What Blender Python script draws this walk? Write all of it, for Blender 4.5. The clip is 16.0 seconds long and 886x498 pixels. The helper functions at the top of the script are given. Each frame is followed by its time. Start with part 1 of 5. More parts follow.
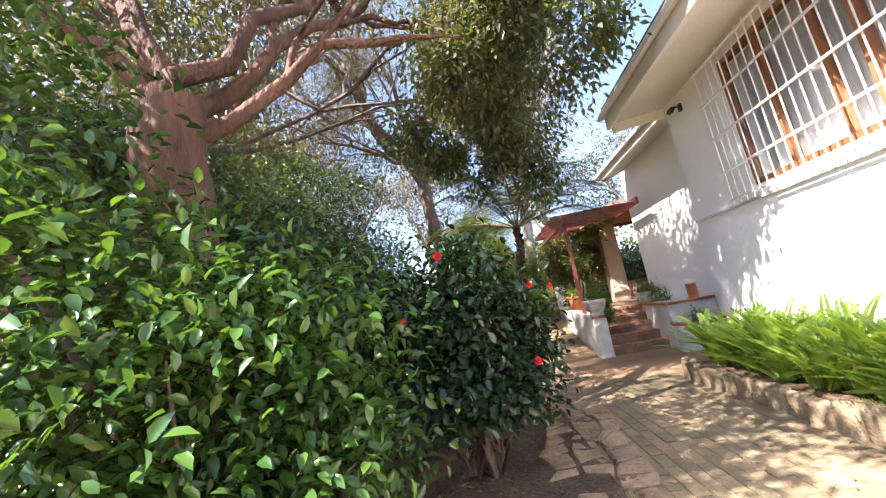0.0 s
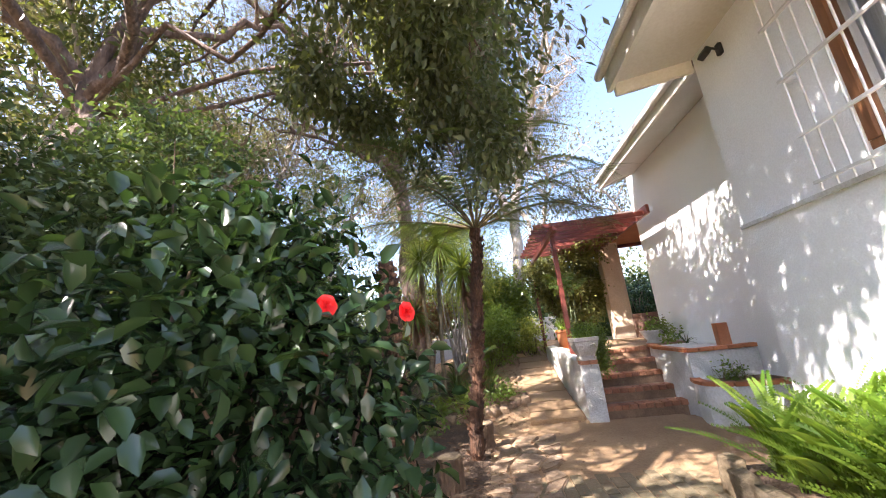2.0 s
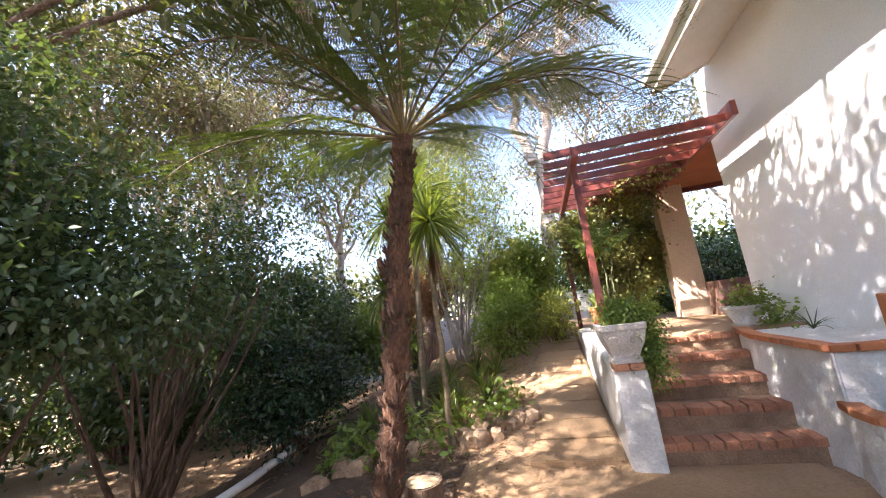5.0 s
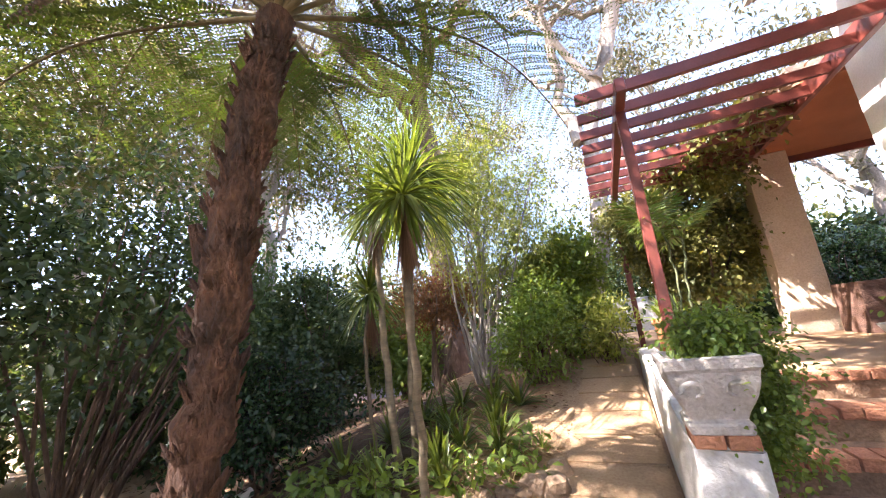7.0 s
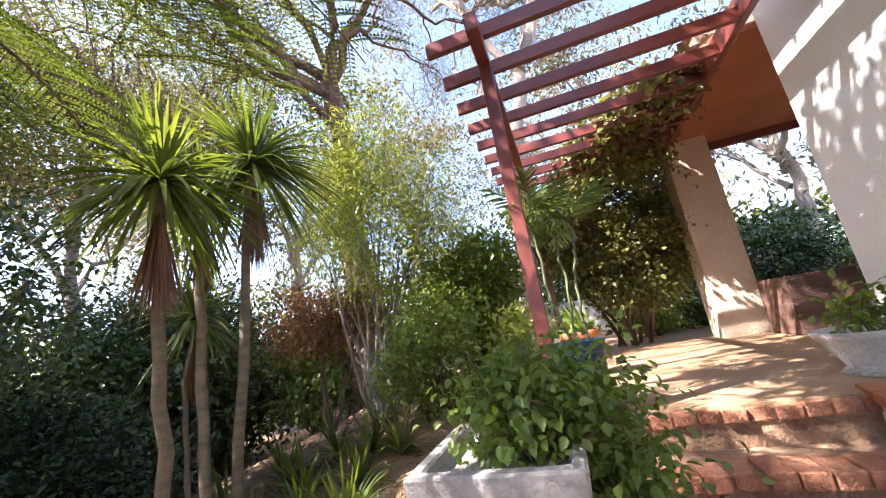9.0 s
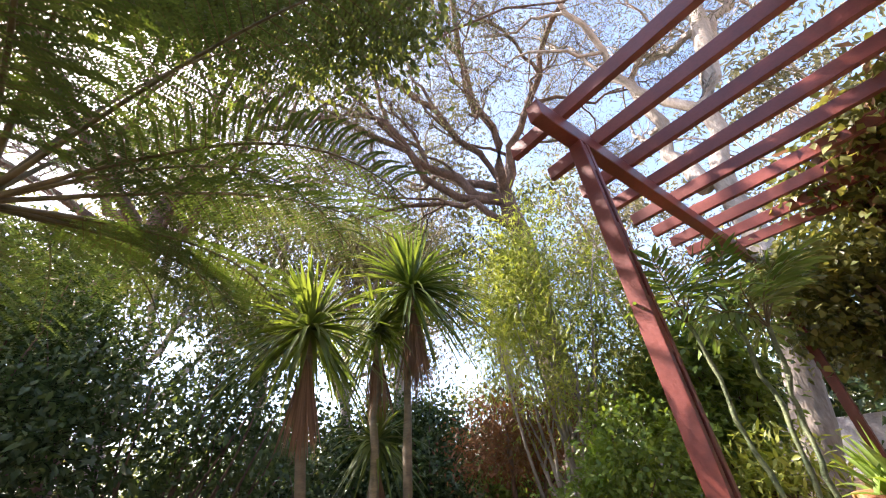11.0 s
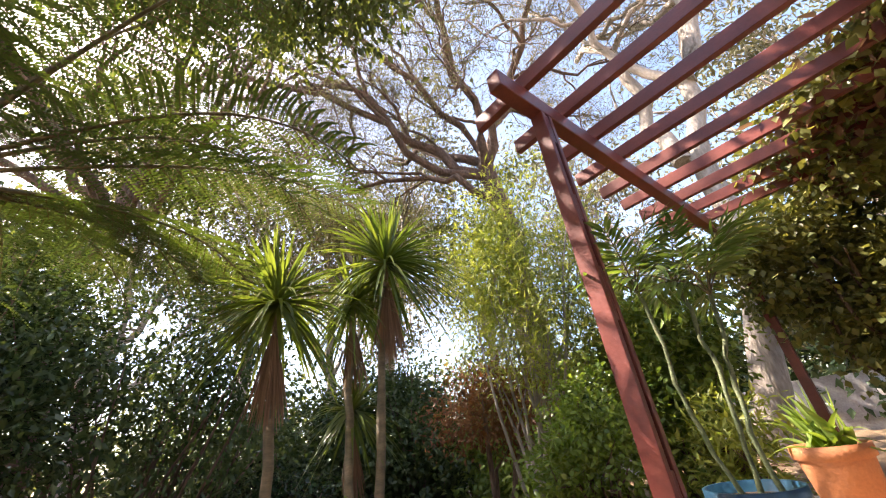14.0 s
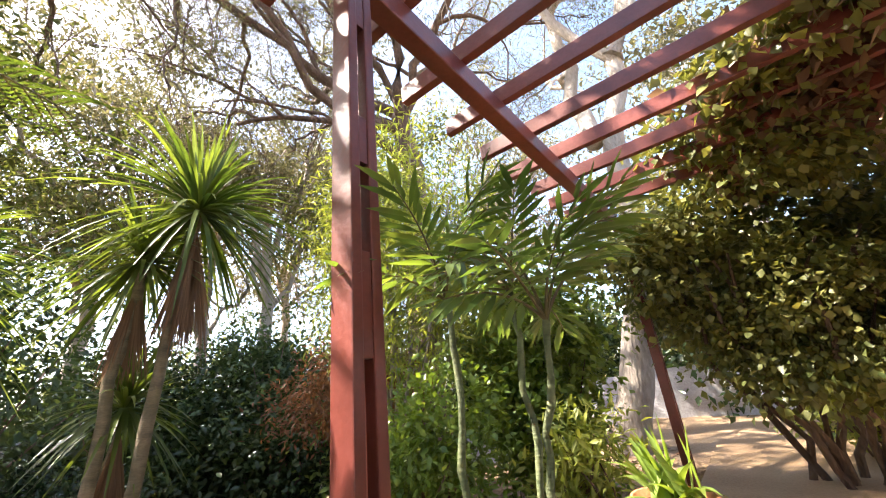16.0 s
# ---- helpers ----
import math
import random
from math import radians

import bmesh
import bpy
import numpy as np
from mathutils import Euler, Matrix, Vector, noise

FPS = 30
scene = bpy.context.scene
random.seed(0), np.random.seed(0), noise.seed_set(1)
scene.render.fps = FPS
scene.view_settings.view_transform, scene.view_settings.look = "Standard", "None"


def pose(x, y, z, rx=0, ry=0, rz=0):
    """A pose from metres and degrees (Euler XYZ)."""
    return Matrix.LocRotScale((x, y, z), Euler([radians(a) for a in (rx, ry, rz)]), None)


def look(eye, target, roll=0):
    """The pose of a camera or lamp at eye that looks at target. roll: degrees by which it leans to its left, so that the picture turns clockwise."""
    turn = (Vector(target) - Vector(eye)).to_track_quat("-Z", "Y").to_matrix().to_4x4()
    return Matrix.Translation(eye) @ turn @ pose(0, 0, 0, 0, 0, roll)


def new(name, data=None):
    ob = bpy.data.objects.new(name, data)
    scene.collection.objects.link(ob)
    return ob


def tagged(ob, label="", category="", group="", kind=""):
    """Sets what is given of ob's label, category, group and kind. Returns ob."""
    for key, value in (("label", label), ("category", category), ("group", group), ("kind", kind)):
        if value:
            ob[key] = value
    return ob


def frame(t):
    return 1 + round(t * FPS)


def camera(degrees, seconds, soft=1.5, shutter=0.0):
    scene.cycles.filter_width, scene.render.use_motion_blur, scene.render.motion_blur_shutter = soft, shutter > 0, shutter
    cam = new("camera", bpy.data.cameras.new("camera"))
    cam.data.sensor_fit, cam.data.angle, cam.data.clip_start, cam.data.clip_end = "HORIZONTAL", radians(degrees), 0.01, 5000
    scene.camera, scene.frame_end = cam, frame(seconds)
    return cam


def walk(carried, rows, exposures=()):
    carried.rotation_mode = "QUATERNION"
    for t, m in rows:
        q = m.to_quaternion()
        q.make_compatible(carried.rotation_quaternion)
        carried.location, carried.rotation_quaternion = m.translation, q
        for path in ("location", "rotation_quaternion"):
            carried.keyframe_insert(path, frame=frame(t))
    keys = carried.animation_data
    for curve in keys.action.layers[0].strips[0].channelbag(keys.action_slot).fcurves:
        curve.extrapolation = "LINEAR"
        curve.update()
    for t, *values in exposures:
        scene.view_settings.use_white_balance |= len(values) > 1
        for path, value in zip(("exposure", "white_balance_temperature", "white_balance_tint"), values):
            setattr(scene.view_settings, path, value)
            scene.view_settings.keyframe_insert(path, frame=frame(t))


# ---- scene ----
cam = camera(100.3, 16.0, soft=1.1)
ROWS = [
    (0.0, 0.099, 0.033, 1.423, 100.17, 9.76, 6.64),
    (0.5, 0.247, 0.556, 1.386, 101.68, 6.37, 7.66),
    (1.0, 0.504, 1.237, 1.315, 106.36, 5.34, 4.89),
    (1.5, 0.786, 1.766, 1.369, 102.84, 5.56, 8.20),
    (2.0, 0.967, 2.245, 1.422, 103.50, 6.10, 6.94),
    (2.5, 1.233, 2.691, 1.448, 105.94, 7.58, 12.73),
    (3.0, 1.378, 3.138, 1.447, 106.81, 4.50, 11.71),
    (3.5, 1.567, 3.531, 1.400, 103.86, 8.49, 11.13),
    (4.0, 1.649, 3.965, 1.433, 103.24, 6.71, 13.58),
    (4.5, 1.708, 4.330, 1.433, 100.71, 7.07, 14.50),
    (7.0, 2.024, 6.164, 1.433, 102.59, 6.07, 23.83),
    (7.5, 2.050, 6.587, 1.430, 105.13, 6.02, 27.57),
    (8.0, 2.066, 6.888, 1.426, 107.93, 6.30, 26.78),
    (8.5, 2.280, 7.169, 1.447, 105.71, 7.18, 16.90),
    (9.0, 2.609, 7.376, 1.480, 103.10, 9.30, 18.77),
    (9.5, 2.753, 7.660, 1.574, 107.85, 5.86, 30.10),
    (10.0, 2.945, 7.826, 1.604, 112.30, 5.31, 45.61),
    (12.5, 3.154, 7.962, 1.626, 127.14, 4.37, 55.23),
    (13.0, 3.165, 7.972, 1.612, 124.37, 4.21, 56.03),
    (13.5, 3.164, 7.989, 1.601, 121.89, 5.05, 54.84),
    (14.0, 3.189, 8.045, 1.587, 117.62, 7.09, 51.81),
    (14.5, 3.146, 8.227, 1.592, 116.84, 6.26, 48.65),
    (15.0, 3.110, 8.486, 1.720, 115.27, 5.39, 39.33),
    (15.5, 3.158, 8.766, 1.756, 113.00, 3.63, 38.64),
    (16.0, 3.133, 9.050, 1.875, 110.58, 5.65, 39.18),
]
walk(cam, [(t, pose(x, y, z, rx, ry, rz)) for t, x, y, z, rx, ry, rz in ROWS], exposures=[(0.0, 2.55, 6300, 19), (2.0, 2.7, 6300, 19), (3.0, 2.92, 6400, 20), (4.5, 2.98, 6350, 21), (7.0, 3.18, 6400, 23), (8.0, 3.23, 6400, 22), (9.0, 2.82, 6250, 23), (9.5, 2.99, 6250, 23), (10.5, 2.79, 6300, 22), (12.5, 2.46, 7050, 21), (13.5, 2.48, 7050, 21), (15.0, 3.0, 6700, 15), (16.0, 3.0, 6750, 15)])

# ---- daylight ----
SUN_WAY = Vector((-0.56, -0.28, 0.74)).normalized()
world = bpy.data.worlds.new("sky")
scene.world = world
world.use_nodes = True
wn = world.node_tree.nodes
sky = wn.new("ShaderNodeTexSky")
sky.sky_type = "NISHITA"
sky.sun_disc = False
sky.sun_elevation = math.asin(SUN_WAY.z)
sky.sun_rotation = math.atan2(SUN_WAY.x, SUN_WAY.y)
sky.dust_density = 1.3
world.node_tree.links.new(sky.outputs[0], wn["Background"].inputs[0])
wn["Background"].inputs[1].default_value = 0.1
sun = new("sun", bpy.data.lights.new("sun", "SUN"))
sun.data.energy, sun.data.angle, sun.data.color = 5.0, radians(0.53), (1.0, 0.93, 0.82)
sun.matrix_world = look(tuple(SUN_WAY * 60), (0, 6, 0))

# ---- materials ----


def rgba(c):
    return (c[0], c[1], c[2], 1)


def surface(name, c1, c2, rough=0.8, coarse=2.0, fine=40.0, bump=0.3, metal=0.0, c3=None, stain=0.5, depth=0.02, stretch=(1, 1, 1)):
    """Two-scale mottled material with fine relief, in world-sized object coordinates."""
    m = bpy.data.materials.new(name)
    m.use_nodes = True
    n, l = m.node_tree.nodes, m.node_tree.links
    b = n["Principled BSDF"]
    b.inputs["Metallic"].default_value = metal
    co = n.new("ShaderNodeNewGeometry")
    mp = n.new("ShaderNodeMapping")
    mp.inputs["Scale"].default_value = stretch
    l.new(co.outputs["Position"], mp.inputs["Vector"])
    n1, n2 = n.new("ShaderNodeTexNoise"), n.new("ShaderNodeTexNoise")
    for q, s in ((n1, coarse), (n2, fine)):
        q.inputs["Scale"].default_value = s
        q.inputs["Detail"].default_value = 6
        l.new(mp.outputs[0], q.inputs["Vector"])
    r1 = n.new("ShaderNodeValToRGB")
    r1.color_ramp.elements[0].position, r1.color_ramp.elements[1].position = 0.5 - stain / 2.5, 0.5 + stain / 2.5
    r1.color_ramp.elements[0].color, r1.color_ramp.elements[1].color = rgba(c1), rgba(c2)
    l.new(n1.outputs[0], r1.inputs[0])
    mix = n.new("ShaderNodeMixRGB")
    mix.blend_type = "MULTIPLY"
    mix.inputs[0].default_value = 0.6
    r2 = n.new("ShaderNodeValToRGB")
    r2.color_ramp.elements[0].position, r2.color_ramp.elements[1].position = 0.3, 0.65
    r2.color_ramp.elements[0].color, r2.color_ramp.elements[1].color = rgba(c3 or (0.55, 0.53, 0.5)), (1, 1, 1, 1)
    l.new(n2.outputs[0], r2.inputs[0])
    l.new(r1.outputs[0], mix.inputs[1])
    l.new(r2.outputs[0], mix.inputs[2])
    info = n.new("ShaderNodeObjectInfo")
    vary = n.new("ShaderNodeHueSaturation")
    mr = n.new("ShaderNodeMapRange")
    mr.inputs[3].default_value, mr.inputs[4].default_value = 0.82, 1.18
    l.new(info.outputs["Random"], mr.inputs[0])
    l.new(mr.outputs[0], vary.inputs["Value"])
    l.new(mix.outputs[0], vary.inputs["Color"])
    l.new(vary.outputs[0], b.inputs["Base Color"])
    rr = n.new("ShaderNodeMapRange")
    rr.inputs[3].default_value, rr.inputs[4].default_value = max(0.05, rough - 0.12), min(1, rough + 0.12)
    l.new(n2.outputs[0], rr.inputs[0])
    l.new(rr.outputs[0], b.inputs["Roughness"])
    bp = n.new("ShaderNodeBump")
    bp.inputs["Strength"].default_value, bp.inputs["Distance"].default_value = bump, depth
    l.new(n2.outputs[0], bp.inputs["Height"])
    l.new(bp.outputs[0], b.inputs["Normal"])
    return m


def foliage(name, c1, c2, rough=0.4, glow=0.35, back=None, each=False):
    """Leaf material: each leaf its own tint, light passes through it."""
    c1, c2 = (c1[0] * 1.2, c1[1] * 0.97, c1[2]), (c2[0] * 1.2, c2[1] * 0.97, c2[2])
    m = bpy.data.materials.new(name)
    m.use_nodes = True
    n, l = m.node_tree.nodes, m.node_tree.links
    b, out = n["Principled BSDF"], n["Material Output"]
    g = n.new("ShaderNodeNewGeometry")
    ramp = n.new("ShaderNodeValToRGB")
    ramp.color_ramp.elements[0].color, ramp.color_ramp.elements[1].color = rgba(c1), rgba(c2)
    ns = n.new("ShaderNodeTexNoise")
    ns.inputs["Scale"].default_value = 1.3
    l.new(g.outputs["Position"], ns.inputs["Vector"])
    add = n.new("ShaderNodeMath")
    add.operation = "MULTIPLY_ADD"
    if each:
        oi = n.new("ShaderNodeObjectInfo")
        l.new(oi.outputs["Random"], add.inputs[0])
    else:
        l.new(g.outputs["Random Per Island"], add.inputs[0])
    add.inputs[1].default_value = 0.6
    mr = n.new("ShaderNodeMapRange")
    mr.inputs[1].default_value, mr.inputs[2].default_value, mr.inputs[4].default_value = 0.3, 0.7, 0.4
    l.new(ns.outputs[0], mr.inputs[0])
    l.new(mr.outputs[0], add.inputs[2])
    l.new(add.outputs[0], ramp.inputs[0])
    l.new(ramp.outputs[0], b.inputs["Base Color"])
    b.inputs["Roughness"].default_value = rough
    tr = n.new("ShaderNodeBsdfTranslucent")
    bright = n.new("ShaderNodeMixRGB")
    bright.blend_type = "MULTIPLY"
    bright.inputs[0].default_value = 1
    bright.inputs[2].default_value = rgba(back or (2.6, 2.4, 0.9))
    l.new(ramp.outputs[0], bright.inputs[1])
    l.new(bright.outputs[0], tr.inputs[0])
    mx = n.new("ShaderNodeMixShader")
    mx.inputs[0].default_value = glow
    l.new(b.outputs[0], mx.inputs[1])
    l.new(tr.outputs[0], mx.inputs[2])
    l.new(mx.outputs[0], out.inputs[0])
    return m


PLASTER = surface("white_plaster", (0.74, 0.75, 0.76), (0.84, 0.84, 0.83), 0.85, 0.7, 60, 0.25, c3=(0.86, 0.86, 0.85))
PLASTER_OLD = surface("weathered_white_paint", (0.6, 0.6, 0.58), (0.82, 0.82, 0.8), 0.85, 3, 45, 0.5, c3=(0.7, 0.68, 0.64))
CREAM = surface("cream_eave_paint", (0.66, 0.63, 0.55), (0.78, 0.76, 0.7), 0.7, 1.5, 30, 0.15, c3=(0.85, 0.83, 0.78))
STONE_COL = surface("sandy_column_plaster", (0.48, 0.37, 0.27), (0.62, 0.5, 0.38), 0.9, 1.2, 50, 0.5, c3=(0.7, 0.66, 0.6))
RED = surface("red_oxide_paint", (0.13, 0.03, 0.023), (0.21, 0.053, 0.037), 0.4, 3, 60, 0.06, c3=(0.7, 0.66, 0.64))
REDC = surface("rust_ceiling_board", (0.3, 0.09, 0.035), (0.4, 0.14, 0.06), 0.6, 2, 50, 0.2, c3=(0.72, 0.7, 0.66))
BRICK = surface("fired_brick", (0.36, 0.15, 0.085), (0.54, 0.26, 0.15), 0.85, 6, 70, 0.6, c3=(0.5, 0.46, 0.42))
TREAD = surface("worn_step_tread", (0.22, 0.135, 0.085), (0.4, 0.26, 0.165), 0.9, 5, 60, 0.6, c3=(0.5, 0.48, 0.42))
PAVER = surface("worn_paving_brick", (0.17, 0.15, 0.09), (0.3, 0.22, 0.135), 0.85, 1.5, 55, 0.5, c3=(0.6, 0.58, 0.5))
SAND = surface("sandy_soil", (0.27, 0.172, 0.098), (0.43, 0.295, 0.172), 0.95, 0.8, 35, 0.7, c3=(0.55, 0.5, 0.44), depth=0.03)
LITTER = surface("leafy_soil", (0.07, 0.045, 0.03), (0.24, 0.155, 0.095), 0.95, 1.5, 28, 1.0, c3=(0.35, 0.32, 0.28), depth=0.05)
PATIO = surface("patio_screed", (0.26, 0.165, 0.09), (0.38, 0.255, 0.148), 0.9, 1.5, 45, 0.4, c3=(0.65, 0.6, 0.54))
ROCK = surface("garden_stone", (0.24, 0.16, 0.1), (0.46, 0.33, 0.22), 0.9, 4, 30, 0.8, c3=(0.5, 0.46, 0.42))
LOGEDGE = surface("weathered_log_end", (0.2, 0.15, 0.09), (0.34, 0.26, 0.17), 0.9, 5, 40, 0.7, c3=(0.45, 0.42, 0.36))
BARK = surface("rough_bark", (0.12, 0.075, 0.05), (0.24, 0.16, 0.11), 0.95, 6, 30, 1.0, c3=(0.35, 0.32, 0.3), depth=0.05, stretch=(1, 1, 0.3))
REDBARK = surface("red_brown_bark", (0.1, 0.05, 0.032), (0.23, 0.125, 0.08), 0.9, 3, 22, 1.0, c3=(0.4, 0.36, 0.33), depth=0.05, stretch=(1, 1, 0.35))
PALEBARK = surface("pale_bark", (0.3, 0.26, 0.22), (0.5, 0.44, 0.38), 0.9, 4, 25, 0.8, c3=(0.5, 0.46, 0.42), depth=0.04, stretch=(1, 1, 0.35))
PINEBARK = surface("pine_bark", (0.11, 0.072, 0.055), (0.24, 0.165, 0.13), 0.95, 5, 22, 1.0, c3=(0.4, 0.36, 0.33), depth=0.05, stretch=(1, 1, 0.4))
FERNBARK = surface("fibrous_fern_trunk", (0.04, 0.021, 0.013), (0.16, 0.075, 0.04), 0.95, 9, 50, 1.0, c3=(0.3, 0.26, 0.22), depth=0.05, stretch=(1, 1, 0.5))
SCAR = surface("pale_frond_scar", (0.1, 0.05, 0.03), (0.22, 0.12, 0.07), 0.9, 9, 60, 0.5)
CANE = surface("ringed_cane", (0.12, 0.1, 0.06), (0.25, 0.19, 0.12), 0.7, 5, 40, 0.4, stretch=(1, 1, 4))
GREENCANE = surface("green_ringed_cane", (0.07, 0.1, 0.04), (0.16, 0.18, 0.08), 0.6, 5, 40, 0.3, stretch=(1, 1, 4))
DRYLEAF = foliage("dry_leaf", (0.1, 0.07, 0.04), (0.26, 0.19, 0.11), 0.8, 0.25, (1.3, 1.2, 1.0))
RUSTLEAF = foliage("rusty_leaf", (0.09, 0.06, 0.025), (0.22, 0.13, 0.05), 0.6, 0.35, (1.5, 1.2, 0.8))
TERRA = surface("terracotta", (0.42, 0.15, 0.06), (0.58, 0.24, 0.11), 0.75, 3, 50, 0.25, c3=(0.72, 0.7, 0.66))
BLUE = surface("blue_glazed_plastic", (0.011, 0.050, 0.094), (0.019, 0.077, 0.132), 0.35, 4, 40, 0.1, c3=(0.75, 0.74, 0.72))
GREENPOT = surface("green_plastic_pot", (0.12, 0.26, 0.17), (0.2, 0.36, 0.26), 0.5, 4, 40, 0.1)
CAST = surface("cast_concrete", (0.5, 0.47, 0.44), (0.68, 0.64, 0.6), 0.9, 6, 50, 0.5, c3=(0.6, 0.57, 0.53))
BOXWOOD = surface("dark_wood_planter", (0.1, 0.055, 0.04), (0.2, 0.11, 0.08), 0.8, 4, 30, 0.6, stretch=(1, 1, 4))
IRON = surface("black_iron", (0.015, 0.015, 0.015), (0.03, 0.03, 0.03), 0.5, 6, 50, 0.1)
BARS = surface("white_steel_bar", (0.72, 0.72, 0.7), (0.82, 0.82, 0.8), 0.45, 4, 60, 0.1, c3=(0.88, 0.87, 0.85))
VARNISH = surface("varnished_window_wood", (0.2, 0.085, 0.035), (0.34, 0.15, 0.06), 0.45, 3, 40, 0.2, stretch=(1, 1, 0.2))
CURTAIN = surface("pale_curtain", (0.72, 0.72, 0.74), (0.84, 0.84, 0.84), 0.9, 2, 30, 0.2, stretch=(1, 6, 0.2))
GREYWALL = surface("grey_garden_wall", (0.5, 0.48, 0.47), (0.62, 0.6, 0.58), 0.9, 1, 30, 0.3)
PIPE = surface("white_plastic_pipe", (0.72, 0.72, 0.72), (0.8, 0.8, 0.8), 0.4, 4, 40, 0.05, c3=(0.88, 0.87, 0.85))
ROOF = surface("roof_tile", (0.2, 0.16, 0.13), (0.3, 0.24, 0.2), 0.85, 3, 30, 0.5)
FLOWER = foliage("red_petal", (0.42, 0.008, 0.012), (0.6, 0.02, 0.022), 0.5, 0.3, (1.2, 1.0, 1.0))
GLASS = bpy.data.materials.new("window_glass")
GLASS.use_nodes = True
gb = GLASS.node_tree.nodes["Principled BSDF"]
gb.inputs["Base Color"].default_value = (0.9, 0.93, 0.95, 1)
gb.inputs["Roughness"].default_value = 0.02
gb.inputs["Transmission Weight"].default_value = 1.0

CAMELLIA = foliage("glossy_camellia_leaf", (0.012, 0.05, 0.014), (0.065, 0.16, 0.028), 0.2, 0.2)
CAMELLIA_DARK = foliage("dark_camellia_leaf", (0.01, 0.031, 0.013), (0.027, 0.066, 0.024), 0.24, 0.12)
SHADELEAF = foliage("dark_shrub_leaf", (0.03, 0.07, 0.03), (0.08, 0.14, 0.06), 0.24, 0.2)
GREYLEAF = foliage("grey_green_leaf", (0.07, 0.09, 0.05), (0.16, 0.17, 0.1), 0.5, 0.3, (1.7, 1.7, 1.1))
CANOPY = foliage("canopy_leaf", (0.035, 0.06, 0.025), (0.09, 0.13, 0.05), 0.45, 0.35)
MIDLEAF = foliage("garden_leaf", (0.06, 0.14, 0.03), (0.16, 0.27, 0.055), 0.36, 0.32)
LIME = foliage("lime_leaf", (0.12, 0.2, 0.04), (0.33, 0.42, 0.1), 0.45, 0.42, (1.6, 1.6, 0.7))
FERNLEAF = foliage("sword_fern_leaf", (0.03, 0.1, 0.014), (0.16, 0.28, 0.035), 0.38, 0.34, each=True)
FROND = foliage("tree_fern_leaf", (0.035, 0.08, 0.02), (0.1, 0.17, 0.04), 0.38, 0.22, (2.2, 2.1, 0.7))
STRAP = foliage("strap_leaf", (0.036, 0.079, 0.018), (0.115, 0.180, 0.043), 0.35, 0.35)
PALMLEAF = foliage("palm_leaf", (0.04, 0.1, 0.025), (0.115, 0.19, 0.045), 0.35, 0.35)
PINELEAF = foliage("pine_needle", (0.07, 0.09, 0.05), (0.14, 0.16, 0.085), 0.6, 0.3, (1.6, 1.6, 1.2))
VINELEAF = foliage("vine_leaf", (0.05, 0.09, 0.025), (0.22, 0.27, 0.08), 0.4, 0.34, (1.8, 1.6, 0.8))
STALK = surface("frond_stalk", (0.1, 0.075, 0.03), (0.2, 0.15, 0.06), 0.6, 6, 40, 0.2)

# ---- mesh tools ----


class Soup:
    """Collects vertices and faces from arrays and turns them into one mesh."""

    def __init__(self):
        self.v, self.f, self.n = [], [], 0

    def add(self, v, f):
        v = np.asarray(v, float).reshape(-1, 3)
        self.v.append(v)
        self.f.append(np.asarray(f, int) + self.n)
        self.n += len(v)
        return self

    def mesh(self, name, mats, smooth=False):
        me = bpy.data.meshes.new(name)
        v = np.concatenate(self.v)
        loops = np.concatenate([f.ravel() for f in self.f])
        size = np.concatenate([np.full(len(f), f.shape[1]) for f in self.f])
        start = np.concatenate([[0], np.cumsum(size)[:-1]])
        me.vertices.add(len(v))
        me.vertices.foreach_set("co", v.ravel().astype(np.float32))
        me.loops.add(len(loops))
        me.loops.foreach_set("vertex_index", loops.astype(np.int32))
        me.polygons.add(len(size))
        me.polygons.foreach_set("loop_start", start.astype(np.int32))
        if smooth:
            me.polygons.foreach_set("use_smooth", np.ones(len(size), bool))
        me.update(calc_edges=True)
        me.materials.append(mats)
        return me


def part(name, soup, material, parent=None, label="", smooth=False):
    if isinstance(soup, Soup):
        me = soup.mesh(name, material, smooth)
    elif isinstance(soup, bmesh.types.BMesh):
        me = bpy.data.meshes.new(name)
        soup.to_mesh(me)
        soup.free()
        me.materials.append(material)
        if smooth:
            me.polygons.foreach_set("use_smooth", np.ones(len(me.polygons), bool))
    else:
        me = soup
    ob = new(name, me)
    ob.parent = parent
    if label:
        tagged(ob, label)
    return ob


def thing(name, label, category, at=(0, 0, 0), rz=0, group="", kind=""):
    ob = new(name)
    ob.matrix_world = pose(*at, 0, 0, rz)
    return tagged(ob, label, category, group, kind)


def box(bm, lo, hi, bevel=0.0):
    m = Matrix.LocRotScale([(a + b) / 2 for a, b in zip(lo, hi)], None, [b - a for a, b in zip(lo, hi)])
    r = bmesh.ops.create_cube(bm, size=1, matrix=m)
    if bevel:
        es = list({e for q in r["verts"] for e in q.link_edges})
        bmesh.ops.bevel(bm, geom=es, offset=bevel, segments=2, affect="EDGES", profile=0.6)
    return bm


def block(lo, hi, bevel=0.0):
    return box(bmesh.new(), lo, hi, bevel)


def frames_along(p):
    """Two cross directions at each point of a line."""
    d = np.gradient(p, axis=0)
    d /= np.linalg.norm(d, axis=1, keepdims=True) + 1e-9
    ref = np.where(np.abs(d[:, 2:3]) > 0.9, np.array([[1.0, 0, 0]]), np.array([[0, 0, 1.0]]))
    a = np.cross(d, ref)
    a /= np.linalg.norm(a, axis=1, keepdims=True) + 1e-9
    return d, a, np.cross(d, a)


